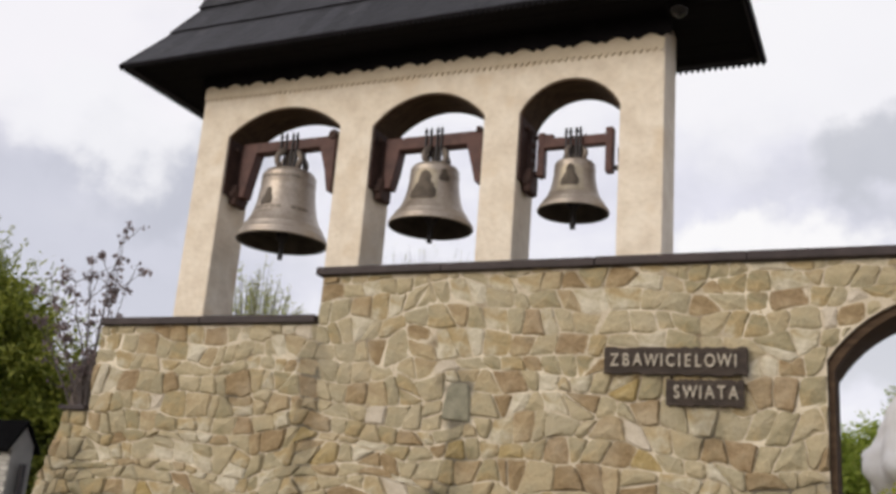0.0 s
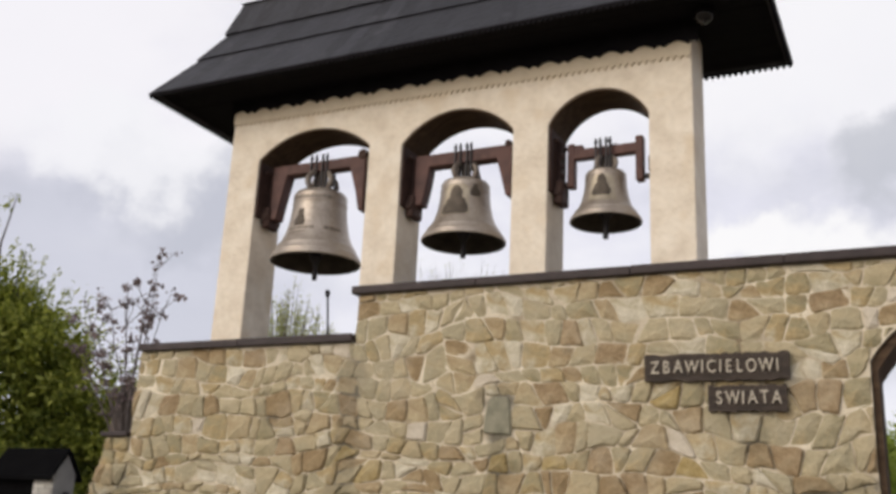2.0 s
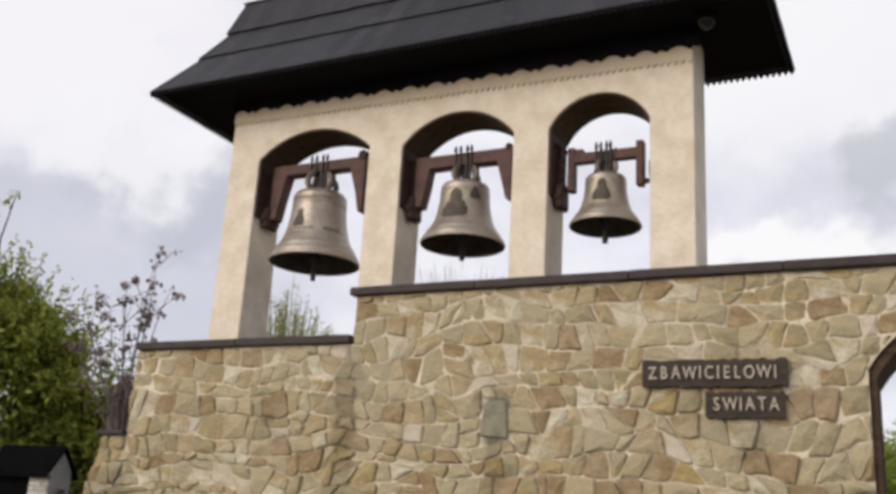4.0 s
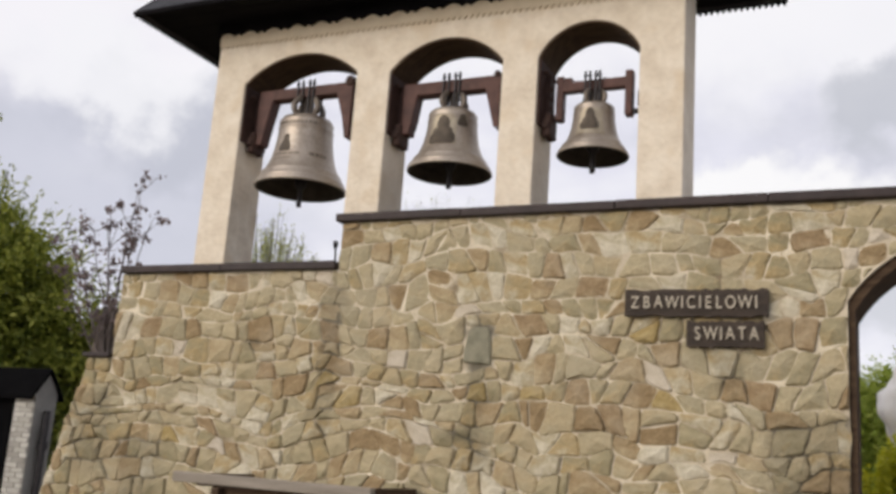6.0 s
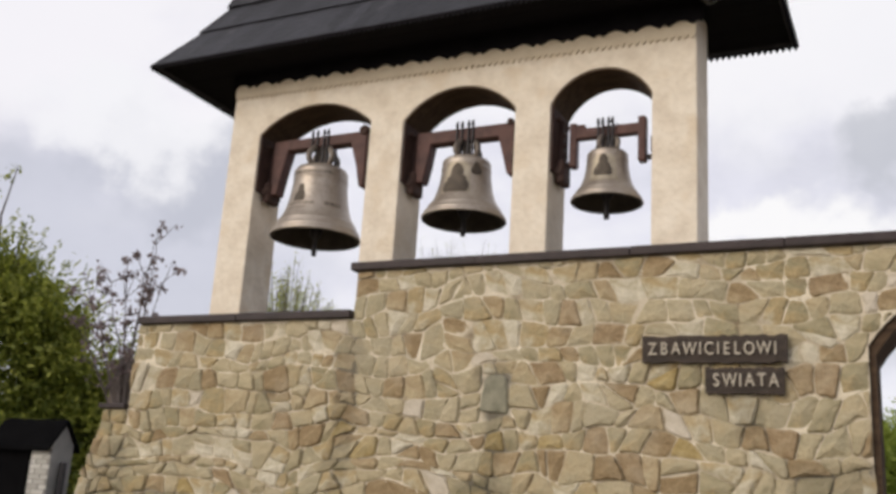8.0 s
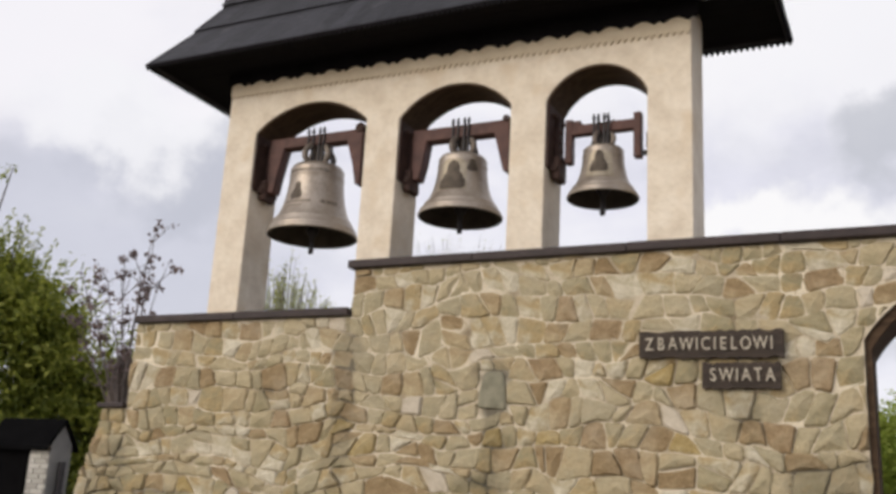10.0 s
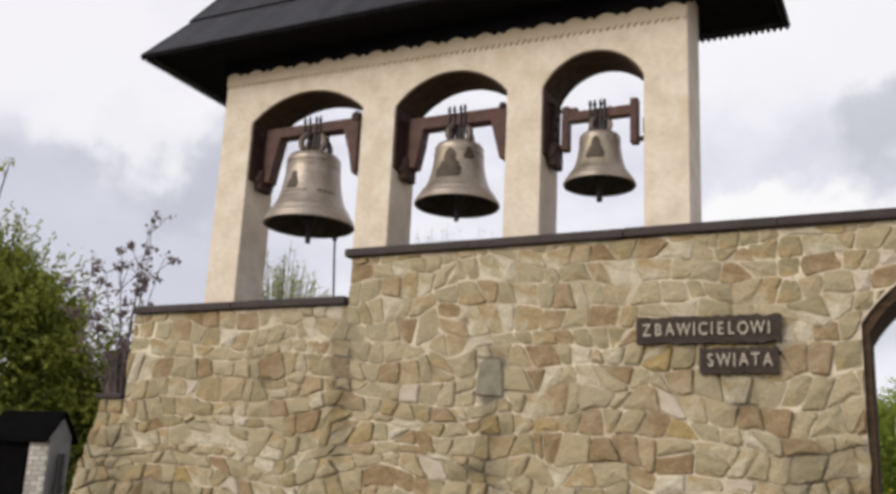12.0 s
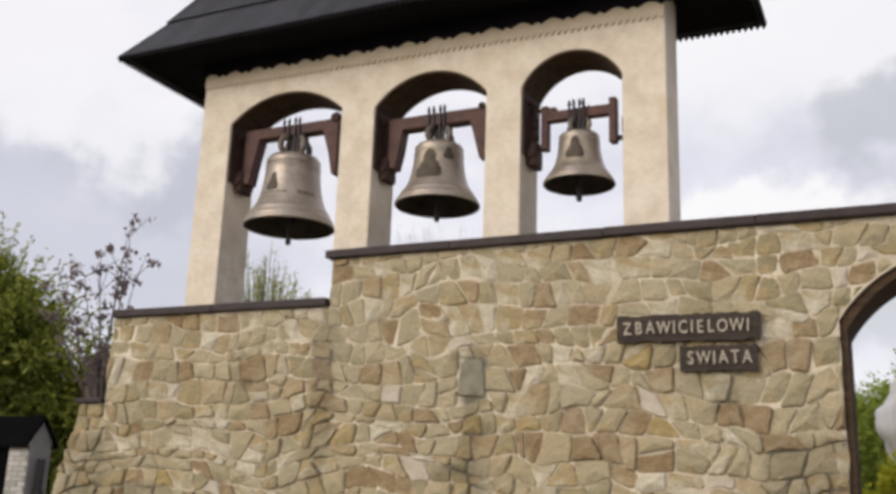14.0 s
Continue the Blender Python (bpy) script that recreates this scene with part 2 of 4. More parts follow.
M_RELIEF = surface("dark_patina_relief", [(0.3, (0.06, 0.048, 0.036)), (0.7, (0.12, 0.097, 0.073))], scale=12, rough=0.55, metal=0.5, bump=0.4)
M_INSCR = surface("shaded_bronze_letters", [(0.3, (0.18, 0.15, 0.12)), (0.7, (0.26, 0.22, 0.175))], scale=12, rough=0.5, metal=0.6, bump=0.3)
M_RELIEF_L = surface("bright_bronze_relief", [(0.3, (0.36, 0.31, 0.23)), (0.7, (0.50, 0.44, 0.34))], scale=12, rough=0.45, metal=0.6, bump=0.3)
M_YOKE = surface("brown_painted_steel", [(0.3, (0.072, 0.036, 0.031)), (0.7, (0.13, 0.068, 0.058))], scale=7, rough=0.6, bump=0.15, spec=0.25)
M_BRACKET = surface("dark_brown_steel", [(0.3, (0.046, 0.028, 0.024)), (0.7, (0.085, 0.052, 0.043))], scale=7, rough=0.7, bump=0.15, spec=0.15)
M_IRON = surface("black_iron", [(0.3, (0.02, 0.019, 0.022)), (0.7, (0.045, 0.042, 0.046))], scale=9, rough=0.5, metal=0.4, bump=0.2)
M_SIGN = surface("charred_sign_plank", [(0.3, (0.032, 0.024, 0.018)), (0.7, (0.075, 0.055, 0.042))], scale=9, rough=0.8, bump=0.8, fine=45, stretch=(0.5, 1, 3))
M_LETTER = surface("cream_letters", [(0.3, (0.42, 0.375, 0.29)), (0.7, (0.58, 0.53, 0.43))], scale=14, rough=0.7, bump=0.3)
M_GREYWOOD = surface("weathered_grey_wood", [(0.3, (0.24, 0.21, 0.17)), (0.7, (0.36, 0.32, 0.27))], scale=5, rough=0.85, bump=0.5, stretch=(0.4, 4, 4))
M_DARKWOOD = surface("dark_wood", [(0.3, (0.06, 0.040, 0.027)), (0.7, (0.11, 0.074, 0.048))], scale=6, rough=0.85, bump=0.4, stretch=(0.4, 4, 4), spec=0.1)
M_WHITEBRICK = surface("white_brick", [(0.0, (0.42, 0.41, 0.37)), (0.5, (0.56, 0.55, 0.51)), (1.0, (0.30, 0.29, 0.26))], scale=8, rough=0.85, bump=0.4, spread=0.3, pieces="object")
# black for the hut roof and for the block that imitates shade
M_HUT_BLACK = surface("black_hut_roof_and_shade", [(0.3, (0.002, 0.002, 0.0025)), (0.7, (0.005, 0.005, 0.0055))], scale=5, rough=0.9, bump=0.3, spec=0.04)
M_GREYRENDER = surface("grey_render", [(0.3, (0.075, 0.075, 0.078)), (0.7, (0.12, 0.12, 0.122))], scale=3, rough=0.9, bump=0.4)
# grey render of the hut gable, with that side's shade in the tone
M_GABLE_SHADED = surface("grey_render_shaded", [(0.3, (0.19, 0.188, 0.18)), (0.7, (0.28, 0.275, 0.26))], scale=3, rough=0.9, bump=0.4)
M_MARBLE = surface("white_statue_stone", [(0.3, (0.84, 0.81, 0.76)), (0.7, (0.93, 0.91, 0.88))], grain=0.2, scale=4, rough=0.7, bump=0.25)
M_BARK = surface("bark", [(0.3, (0.055, 0.042, 0.035)), (0.7, (0.13, 0.105, 0.09))], scale=8, rough=0.95, bump=0.8, stretch=(1, 1, 0.3))
M_TWIG = surface("thin_grey_bark", [(0.3, (0.09, 0.075, 0.07)), (0.7, (0.16, 0.135, 0.13))], scale=8, rough=0.9, bump=0.3)


def leaf_material(name, tones):
    m = surface(name, tones, scale=1.4, rough=0.6, bump=0.0, fine=20, spread=0.5, pieces="island")
    nt = m.node_tree
    b, out = nt.nodes["Principled BSDF"], nt.nodes["Material Output"]
    thin, mix = nt.nodes.new("ShaderNodeBsdfTranslucent"), nt.nodes.new("ShaderNodeMixShader")
    mix.inputs[0].default_value = 0.48
    nt.links.new(b.inputs["Base Color"].links[0].from_socket, thin.inputs["Color"])
    nt.links.new(b.outputs[0], mix.inputs[1])
    nt.links.new(thin.outputs[0], mix.inputs[2])
    nt.links.new(mix.outputs[0], out.inputs["Surface"])
    return m


M_LEAF = leaf_material("willow_green_leaves", [(0.0, (0.12, 0.155, 0.02)), (0.5, (0.25, 0.29, 0.042)), (1.0, (0.44, 0.46, 0.085))])
M_LEAF_SPRING = leaf_material("young_green_leaves", [(0.0, (0.32, 0.36, 0.09)), (1.0, (0.50, 0.52, 0.19))])
M_LEAF_PURPLE = leaf_material("dull_purple_leaves", [(0.0, (0.16, 0.12, 0.12)), (0.5, (0.24, 0.185, 0.18)), (1.0, (0.36, 0.29, 0.28))])
M_LEAF_YELLOW = leaf_material("yellow_green_leaves", [(0.0, (0.52, 0.53, 0.03)), (1.0, (0.74, 0.72, 0.07))])
M_LEAF_HEDGE = leaf_material("fresh_green_leaves", [(0.0, (0.25, 0.34, 0.045)), (0.5, (0.35, 0.44, 0.07)), (1.0, (0.45, 0.52, 0.11))])
# invented sandy tone: the ground reflects warm light up into the arches
M_GROUND = surface("warm_bounce_ground", [(0.3, (0.15, 0.12, 0.08)), (0.7, (0.23, 0.185, 0.125))], scale=3, rough=0.95, bump=0.6, fine=40)
M_GLASS = bpy.data.materials.new("lamp_glass")
M_GLASS.use_nodes = True
M_GLASS.node_tree.nodes["Principled BSDF"].inputs["Base Color"].default_value = (0.008, 0.008, 0.009, 1)
M_GLASS.node_tree.nodes["Principled BSDF"].inputs["Roughness"].default_value = 0.08
M_GLASS.node_tree.nodes["Principled BSDF"].inputs["Specular IOR Level"].default_value = 0.5


# ---- mesh helpers ----
def part(name, bm, material, parent=None, label="", smooth=False):
    me = bpy.data.meshes.new(name)
    bm.normal_update()
    bm.to_mesh(me)
    bm.free()
    me.materials.append(material)
    if smooth:
        for p in me.polygons:
            p.use_smooth = True
    ob = new(name, me)
    if parent is not None:
        ob.parent = parent
    return tagged(ob, label) if label else ob


def raw(name, verts, faces, material, parent=None, smooth=False):
    me = bpy.data.meshes.new(name)
    me.from_pydata(verts, [], faces)
    me.materials.append(material)
    if smooth:
        for p in me.polygons:
            p.use_smooth = True
    ob = new(name, me)
    if parent is not None:
        ob.parent = parent
    return ob


def empty(name, at=(0, 0, 0)):
    ob = new(name)
    ob.matrix_basis = pose(*at)
    ob.empty_display_size = 0.1
    return ob


def add_box(bm, x0, x1, y0, y1, z0, z1, bevel=0.0, turn=None):
    r = bmesh.ops.create_cube(bm, size=1.0)
    vs = r["verts"]
    for v in vs:
        v.co = Vector((x0 + (v.co.x + 0.5) * (x1 - x0), y0 + (v.co.y + 0.5) * (y1 - y0), z0 + (v.co.z + 0.5) * (z1 - z0)))
    if bevel:
        es = {e for v in vs for e in v.link_edges}
        out = bmesh.ops.bevel(bm, geom=list(es), offset=bevel, segments=2, profile=0.5, affect="EDGES")
        vs = list({v for f in out["faces"] for v in f.verts} | {v for v in vs if v.is_valid})
    if turn is not None:
        bmesh.ops.transform(bm, matrix=turn, verts=vs)
    return vs


def box(*a, bevel=0.0, turn=None):
    bm = bmesh.new()
    add_box(bm, *a, bevel=bevel, turn=turn)
    return bm


def prism(points, y0, y1, bevel=0.0):
    """A plate with the outline points (x, z), from y0 to y1."""
    bm = bmesh.new()
    f = [bm.verts.new((x, y0, z)) for x, z in points]
    b = [bm.verts.new((x, y1, z)) for x, z in points]
    n = len(points)
    bm.faces.new(f), bm.faces.new(b[::-1])
    for i in range(n):
        bm.faces.new((f[i], b[i], b[(i + 1) % n], f[(i + 1) % n]))
    bmesh.ops.recalc_face_normals(bm, faces=bm.faces[:])
    if bevel:
        es = [e for e in bm.edges if len(e.link_faces) == 2 and e.calc_face_angle(0) > 0.6]
        bmesh.ops.bevel(bm, geom=es, offset=bevel, segments=2, profile=0.5, affect="EDGES")
    return bm


def lathe(bm, profile, seg=48, centre=(0, 0, 0)):
    rings = []
    for r, z in profile:
        if r < 1e-4:
            rings.append([bm.verts.new((centre[0], centre[1], centre[2] + z))])
        else:
            rings.append([bm.verts.new((centre[0] + r * math.cos(2 * math.pi * i / seg), centre[1] + r * math.sin(2 * math.pi * i / seg), centre[2] + z)) for i in range(seg)])
    for a, b in zip(rings, rings[1:]):
        for i in range(seg):
            j = (i + 1) % seg
            if len(a) == 1 and len(b) == 1:
                continue
            if len(a) == 1:
                bm.faces.new((a[0], b[j], b[i]))
            elif len(b) == 1:
                bm.faces.new((a[i], a[j], b[0]))
            else:
                bm.faces.new((a[i], a[j], b[j], b[i]))
    return bm


def add_tube(bm, pts, radii, seg=8):
    """A round bar along pts with the given radii."""
    rings = []
    for i, p in enumerate(pts):
        d = (Vector(pts[min(i + 1, len(pts) - 1)]) - Vector(pts[max(i - 1, 0)])).normalized()
        u = d.cross(Vector((0.31, 0.87, 0.38))).normalized()
        v = d.cross(u)
        r = radii[i] if isinstance(radii, (list, tuple)) else radii
        rings.append([bm.verts.new(Vector(p) + r * (math.cos(2 * math.pi * k / seg) * u + math.sin(2 * math.pi * k / seg) * v)) for k in range(seg)])
    for a, b in zip(rings, rings[1:]):
        for k in range(seg):
            bm.faces.new((a[k], a[(k + 1) % seg], b[(k + 1) % seg], b[k]))
    bm.faces.new(rings[0][::-1]), bm.faces.new(rings[-1])
    return bm


def tube(pts, radii, seg=8):
    return add_tube(bmesh.new(), pts, radii, seg)


# ---- ground ----
def build_ground():
    bm = bmesh.new()
    bmesh.ops.create_grid(bm, x_segments=60, y_segments=60, size=1500)
    ob = part("ground", bm, M_GROUND)
    tagged(ob, "ground round the stone gateway, sandy tone chosen to bounce warm light", "ground", kind="structure")


build_ground()

# ---- stone walls ----
STEP_X, LEFT_X, CAP_LOW, CAP_HIGH = -5.68, -8.83, 3.483, 4.024
JAMB_X, SPRING, ARC_X, ARC_Z, ARC_R = -0.415, 3.11, 0.669, 2.44, 1.2755
RIGHT_X = 5.0
GATE_X = -2.62


def arc_points(x0, x1, zs, top, n=14):
    """A segmental arch from (x0, zs) over top to (x1, zs)."""
    c, h = (x1 - x0) / 2, top - zs
    r = (c * c + h * h) / (2 * h)
    cz, a = top - r, math.asin(min(1.0, c / r))
    return [((x0 + x1) / 2 + r * math.sin(-a + 2 * a * i / n), cz + r * math.cos(-a + 2 * a * i / n)) for i in range(n + 1)]


def build_wall_cores():
    left = part("wall_1", box(LEFT_X, STEP_X, 0.02, 0.95, 0.0, CAP_LOW - 0.002), M_MORTAR)
    tagged(left, "lower stretch of tan rubble stone wall with pale mortar", "wall", kind="structure")
    j2 = 2 * ARC_X - JAMB_X
    arc = arc_points(JAMB_X, j2, SPRING, ARC_Z + ARC_R, 20)
    middle = part("wall_2", box(STEP_X, GATE_X, 0.02, 0.95, 0.0, CAP_HIGH - 0.002), M_MORTAR)
    tagged(middle, "higher tan rubble stone wall under the belfry", "wall", kind="structure")
    outline = [(GATE_X, 0.0), (JAMB_X, 0.0)] + arc + [(j2, 0.0), (RIGHT_X, 0.0), (RIGHT_X, CAP_HIGH - 0.002), (GATE_X, CAP_HIGH - 0.002)]
    right = part("wall_4", prism(outline, 0.02, 0.95), M_MORTAR)
    tagged(right, "rubble stone wall round the arched gateway", "wall", kind="structure")
    lining = [(JAMB_X + 0.002, 0.0)] + [(x, z) for x, z in arc] + [(j2, 0.0)]
    inner = [(j2 - 0.055, 0.0)] + [(ARC_X + (x - ARC_X) * 0.945, z - 0.075) for x, z in arc[::-1]] + [(JAMB_X + 0.055, 0.0)]
    bm = prism(lining + inner, 0.07, 0.9)
    part("arch_strip", bm, M_DARKWOOD, right, "dark brown lining of the gateway arch")
    return left, middle, right


wall_left, wall_middle, wall_right = build_wall_cores()


def build_cap(name, x0, x1, z, parent_label):
    bm = bmesh.new()
    rng = random.Random(int(-x0 * 100))
    x = x0
    while x < x1 - 0.05:
        e = min(x1, x + rng.uniform(1.2, 1.7))
        if x1 - e < 0.4:
            e = x1
        t = Matrix.Translation((0, 0, rng.uniform(-0.003, 0.003)))
        add_box(bm, x, e - 0.003, -0.065 + rng.uniform(-0.006, 0.006), 1.0, z, z + 0.092, bevel=0.012, turn=t)
        x = e
    ob = part(name, bm, M_CAP)
    return tagged(ob, parent_label, "wall cap", kind="structure")


build_cap("trim_1", LEFT_X + 0.02, STEP_X - 0.012, CAP_LOW, "dark brown coping along the lower wall top")
build_cap("trim_2", STEP_X - 0.06, RIGHT_X, CAP_HIGH, "dark brown coping along the higher wall top")


def build_wing():
    """The battered buttress at the end of the low wall."""
    pts = [(LEFT_X - 0.004, 0.0), (LEFT_X - 0.004, 2.43), (-9.20, 2.43), (-9.92, 0.0)]
    core = part("wall_3", prism(pts, 0.03, 0.6), M_MORTAR)
    tagged(core, "sloping stone buttress closing the wall end", "wall", kind="structure")
    cap = part("trim_3", box(-9.27, LEFT_X - 0.006, -0.05, 0.66, 2.432, 2.49, bevel=0.012), M_CAP)
    tagged(cap, "short dark coping on the buttress", "wall cap", kind="structure")
    return core


wall_wing = build_wing()

# ---- belfry ----
PX0, PX1, PY0, PY1 = -7.825, -1.893, 0.10, 0.65
BASE_HIGH = CAP_HIGH + 0.094
BASE_LOW = CAP_LOW + 0.094
ARCHES = [(-7.368, -5.745, 5.905, 6.225), (-5.295, -3.884, 5.84, 6.185), (-3.468, -2.356, 5.81, 6.165)]
TOP = 6.76


def build_belfry():
    tower = empty("belfry", (-4.86, 0.375, BASE_HIGH))
    inv = Matrix.Translation((4.86, -0.375, -BASE_HIGH))
    o = [(PX0, BASE_LOW), (PX0, TOP), (PX1, TOP), (PX1, BASE_HIGH)]
    for i, (a, b, s, t) in enumerate(reversed(ARCHES)):
        first = i == 2
        o += [(b, BASE_HIGH)]
        o += arc_points(a, b, s, t, 18)[::-1]
        o += [(a, BASE_LOW if first else BASE_HIGH)]
    bm = prism(o, PY0, PY1, bevel=0.014)
    bm.transform(inv)
    part("arcade_wall", bm, M_PLASTER, tower, "cream rendered wall with three arches")
    for a, b_, s, t in ARCHES:
        up = arc_points(a + 0.001, b_ - 0.001, s, t - 0.001, 18)
        dn = arc_points(a + 0.02, b_ - 0.02, s - 0.012, t - 0.022, 18)[::-1]
        bm = prism(up + dn, PY0 + 0.012, PY1 - 0.004)
        bm.transform(inv)
        part("arch_strip", bm, M_DARKWOOD, tower, "dark brown strip under the arch")
    # scalloped dark board under the eaves: wide and narrow cut-outs in turn
    x = PX0 - 0.03
    tilt = lambda q: 6.535 - 0.013 * (q + 4.86)
    big = True
    low = [(x, tilt(x))]
    while x < PX1 + 0.02:
        w = 0.255 if big else 0.10
        h = 0.055 if big else 0.03
        for k in range(1, 9):
            q = x + w * k / 8
            low.append((q, tilt(q) + h * math.sin(math.pi * k / 8)))
        x += w
        big = not big
    end = low[-1][0]
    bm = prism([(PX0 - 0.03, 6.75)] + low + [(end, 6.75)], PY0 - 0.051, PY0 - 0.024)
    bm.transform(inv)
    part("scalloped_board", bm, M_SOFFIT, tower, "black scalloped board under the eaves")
    # cream board with a saw-toothed edge; its colour includes the eaves' shade
    low, x = [], PX0 + 0.004
    while x < PX1 - 0.07:
        z = 6.43 - 0.013 * (x + 4.86)
        low += [(x, z), (x + 0.037, z - 0.05)]
        x += 0.074
    bm = prism([(PX0 + 0.004, 6.74)] + low + [(PX1 - 0.004, 6.39), (PX1 - 0.004, 6.74)], PY0 - 0.021, PY0 + 0.004)
    bm.transform(inv)
    part("toothed_board", bm, M_CREAMWOOD, tower, "cream board with saw-toothed lower edge, toned down for eave shade")
    # bearing brackets on the arch cheeks; left cheeks also get a shade sheet
    for a, b, s, t in ARCHES:
        for side, x in ((1, a), (-1, b)):
            z1 = s - 0.12
            bm = bmesh.new()
            if side > 0:
                # dark sheet across the whole cheek imitates shade on the plaster
                add_box(bm, x + 0.002, x + 0.03, 0.118, 0.63, z1 - 0.62, z1 + 0.107, bevel=0.008)
                add_box(bm, x + 0.025, x + 0.075, 0.33, 0.41, z1 - 0.60, z1 + 0.02, bevel=0.01)
                add_box(bm, x + 0.02, x + 0.12, 0.24, 0.50, z1 - 0.73, z1 - 0.46, bevel=0.03)
                for dy in (0.24, 0.37, 0.50):
                    lathe(bm, [(0.0, 0.028), (0.03, 0.022), (0.042, 0.0), (0.03, -0.022), (0.0, -0.028)], 12, (x + 0.05, dy, z1 - 0.01))
                for dz in (-0.16, -0.27, -0.38):
                    lathe(bm, [(0.0, 0.026), (0.03, 0.02), (0.038, 0.0), (0.03, -0.02), (0.0, -0.026)], 12, (x + 0.075, 0.37, z1 + dz))
                add_tube(bm, [(x + 0.06, 0.21, z1 - 0.60), (x + 0.06, 0.245, z1 - 0.60)], 0.045, 16)
            else:
                add_box(bm, *sorted((x + side * 0.002, x + side * 0.05)), 0.25, 0.50, z1 - 0.48, z1 - 0.30, bevel=0.015)
            bm.transform(inv)
            part("bearing_bracket", bm, M_BRACKET, tower)
    tagged(tower, "cream rendered belfry with three arches on the wall", "belfry")
    return tower


build_belfry()

# ---- roof ----
RX0, RX1, RY0, RY1, EAVE = -8.70, -1.03, -0.605, 1.385, 6.745
TIERS = [(0.0, 6.745), (0.385, 7.345), (0.605, 7.785), (0.755, 8.283)]


def ring(d, z):
    return [(RX0 + d, RY0 + d, z), (RX1 - d, RY0 + d, z), (RX1 - d, RY1 - d, z), (RX0 + d, RY1 - d, z)]


def build_roof():
    roof = empty("roof", ((RX0 + RX1) / 2, (RY0 + RY1) / 2, 6.75))
    inv = Matrix.Translation((-(RX0 + RX1) / 2, -(RY0 + RY1) / 2, -6.75))
    rng = random.Random(5)
    for k in range(3):
        (d0, z0), (d1, z1) = TIERS[k], TIERS[k + 1]
        # each course tucks under the next one
        lo, hi = ring(d0, z0), ring(d1 + (0.075 if k < 2 else 0.0), z1 + (0.07 if k < 2 else 0.0))
        bm = bmesh.new()
        for s in range(4):
            a, b, c, d = Vector(lo[s]), Vector(lo[(s + 1) % 4]), Vector(hi[(s + 1) % 4]), Vector(hi[s])
            n = (b - a).cross(d - a).normalized()
            count = max(3, int((b - a).length / 0.21))
            for i in range(count):
                f0, f1 = i / count, (i + 1) / count
                lift = n * rng.uniform(0.0, 0.0025)
                drop = (a - d).normalized() * (rng.uniform(0.0, 0.012) if k else rng.uniform(0.0, 0.004))
                p = [a.lerp(b, f0) + lift + drop, a.lerp(b, f1) + lift + drop, d.lerp(c, f1) + lift, d.lerp(c, f0) + lift]
                q = [v - n * (0.088 if k else 0.062) for v in p]
                vs = [bm.verts.new(v) for v in p + q]
                for f in ((0, 1, 2, 3), (7, 6, 5, 4), (0, 4, 5, 1), (1, 5, 6, 2), (2, 6, 7, 3), (3, 7, 4, 0)):
                    face = bm.faces.new([vs[j] for j in f])
                    # butt ends and undersides black: paints the shadow line below each course
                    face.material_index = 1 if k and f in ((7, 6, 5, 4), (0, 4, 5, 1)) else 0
        bm.transform(inv)
        tier = part("roof_tier", bm, M_ROOF, roof, "course of dark tarred roof boards")
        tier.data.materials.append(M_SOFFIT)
    bm = bmesh.new()
    a = [bm.verts.new(v) for v in ring(0.72, 8.285)]
    b = [bm.verts.new(v) for v in ((RX0 + 1.2, 0.39, 8.42), (RX1 - 1.2, 0.39, 8.42))]
    for f in ((a[0], a[1], b[1], b[0]), (a[1], a[2], b[1]), (a[2], a[3], b[0], b[1]), (a[3], a[0], b[0])):
        bm.faces.new(f)
    bm.transform(inv)
    part("ridge_cover", bm, M_ROOF, roof)
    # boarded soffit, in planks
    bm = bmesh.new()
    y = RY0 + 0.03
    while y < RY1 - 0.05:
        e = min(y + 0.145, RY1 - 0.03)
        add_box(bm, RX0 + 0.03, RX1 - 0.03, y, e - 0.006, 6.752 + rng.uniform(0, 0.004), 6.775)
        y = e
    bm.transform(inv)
    part("soffit", bm, M_SOFFIT, roof, "black soffit boards")
    # saw-toothed fascia on the four eaves
    for axis, c, lo, hi in (("x", RY0, RX0, RX1), ("x", RY1, RX0, RX1), ("y", RX0, RY0, RY1), ("y", RX1, RY0, RY1)):
        n = int((hi - lo) / 0.066)
        w = (hi - lo) / n
        low = []
        for i in range(n):
            low += [(lo + i * w, 6.722), (lo + (i + 0.5) * w, 6.672)]
        pts = [(lo, 6.756)] + low + [(hi, 6.722), (hi, 6.756)]
        bm = prism(pts, -0.011, 0.011)
        if axis == "x":
            bm.transform(inv @ Matrix.Translation((0, c + (0.016 if c < 0 else -0.016), 0)))
        else:
            bm.transform(inv @ Matrix.Translation((c + (0.03 if c < -5 else -0.03), 0, 0)) @ Matrix.Rotation(radians(90), 4, "Z"))
        part("eave_board", bm, M_SOFFIT, roof, "black saw-toothed eave board")
    tagged(roof, "dark flared hipped board roof over the belfry", "roof")


build_roof()


def build_soffit_lamp():
    lamp = empty("floodlight", (-1.72, -0.10, 6.752))
    bm = lathe(bmesh.new(), [(0.0, -0.05), (0.105, -0.05), (0.125, -0.045), (0.125, -0.02), (0.06, -0.012), (0.06, 0.0), (0.0, 0.0)], 28)
    part("housing", bm, M_SOFFIT, lamp, "black housing ring")
    dome = [(0.105 * math.cos(a), -0.05 - 0.10 * math.sin(a)) for a in (radians(9 * k) for k in range(10))] + [(0.0, -0.15)]
    part("lens", lathe(bmesh.new(), dome, 28), M_GLASS, lamp, "dark glossy domed lens", smooth=True)
    tagged(lamp, "small round black floodlight under the soffit", "floodlight")


build_soffit_lamp()


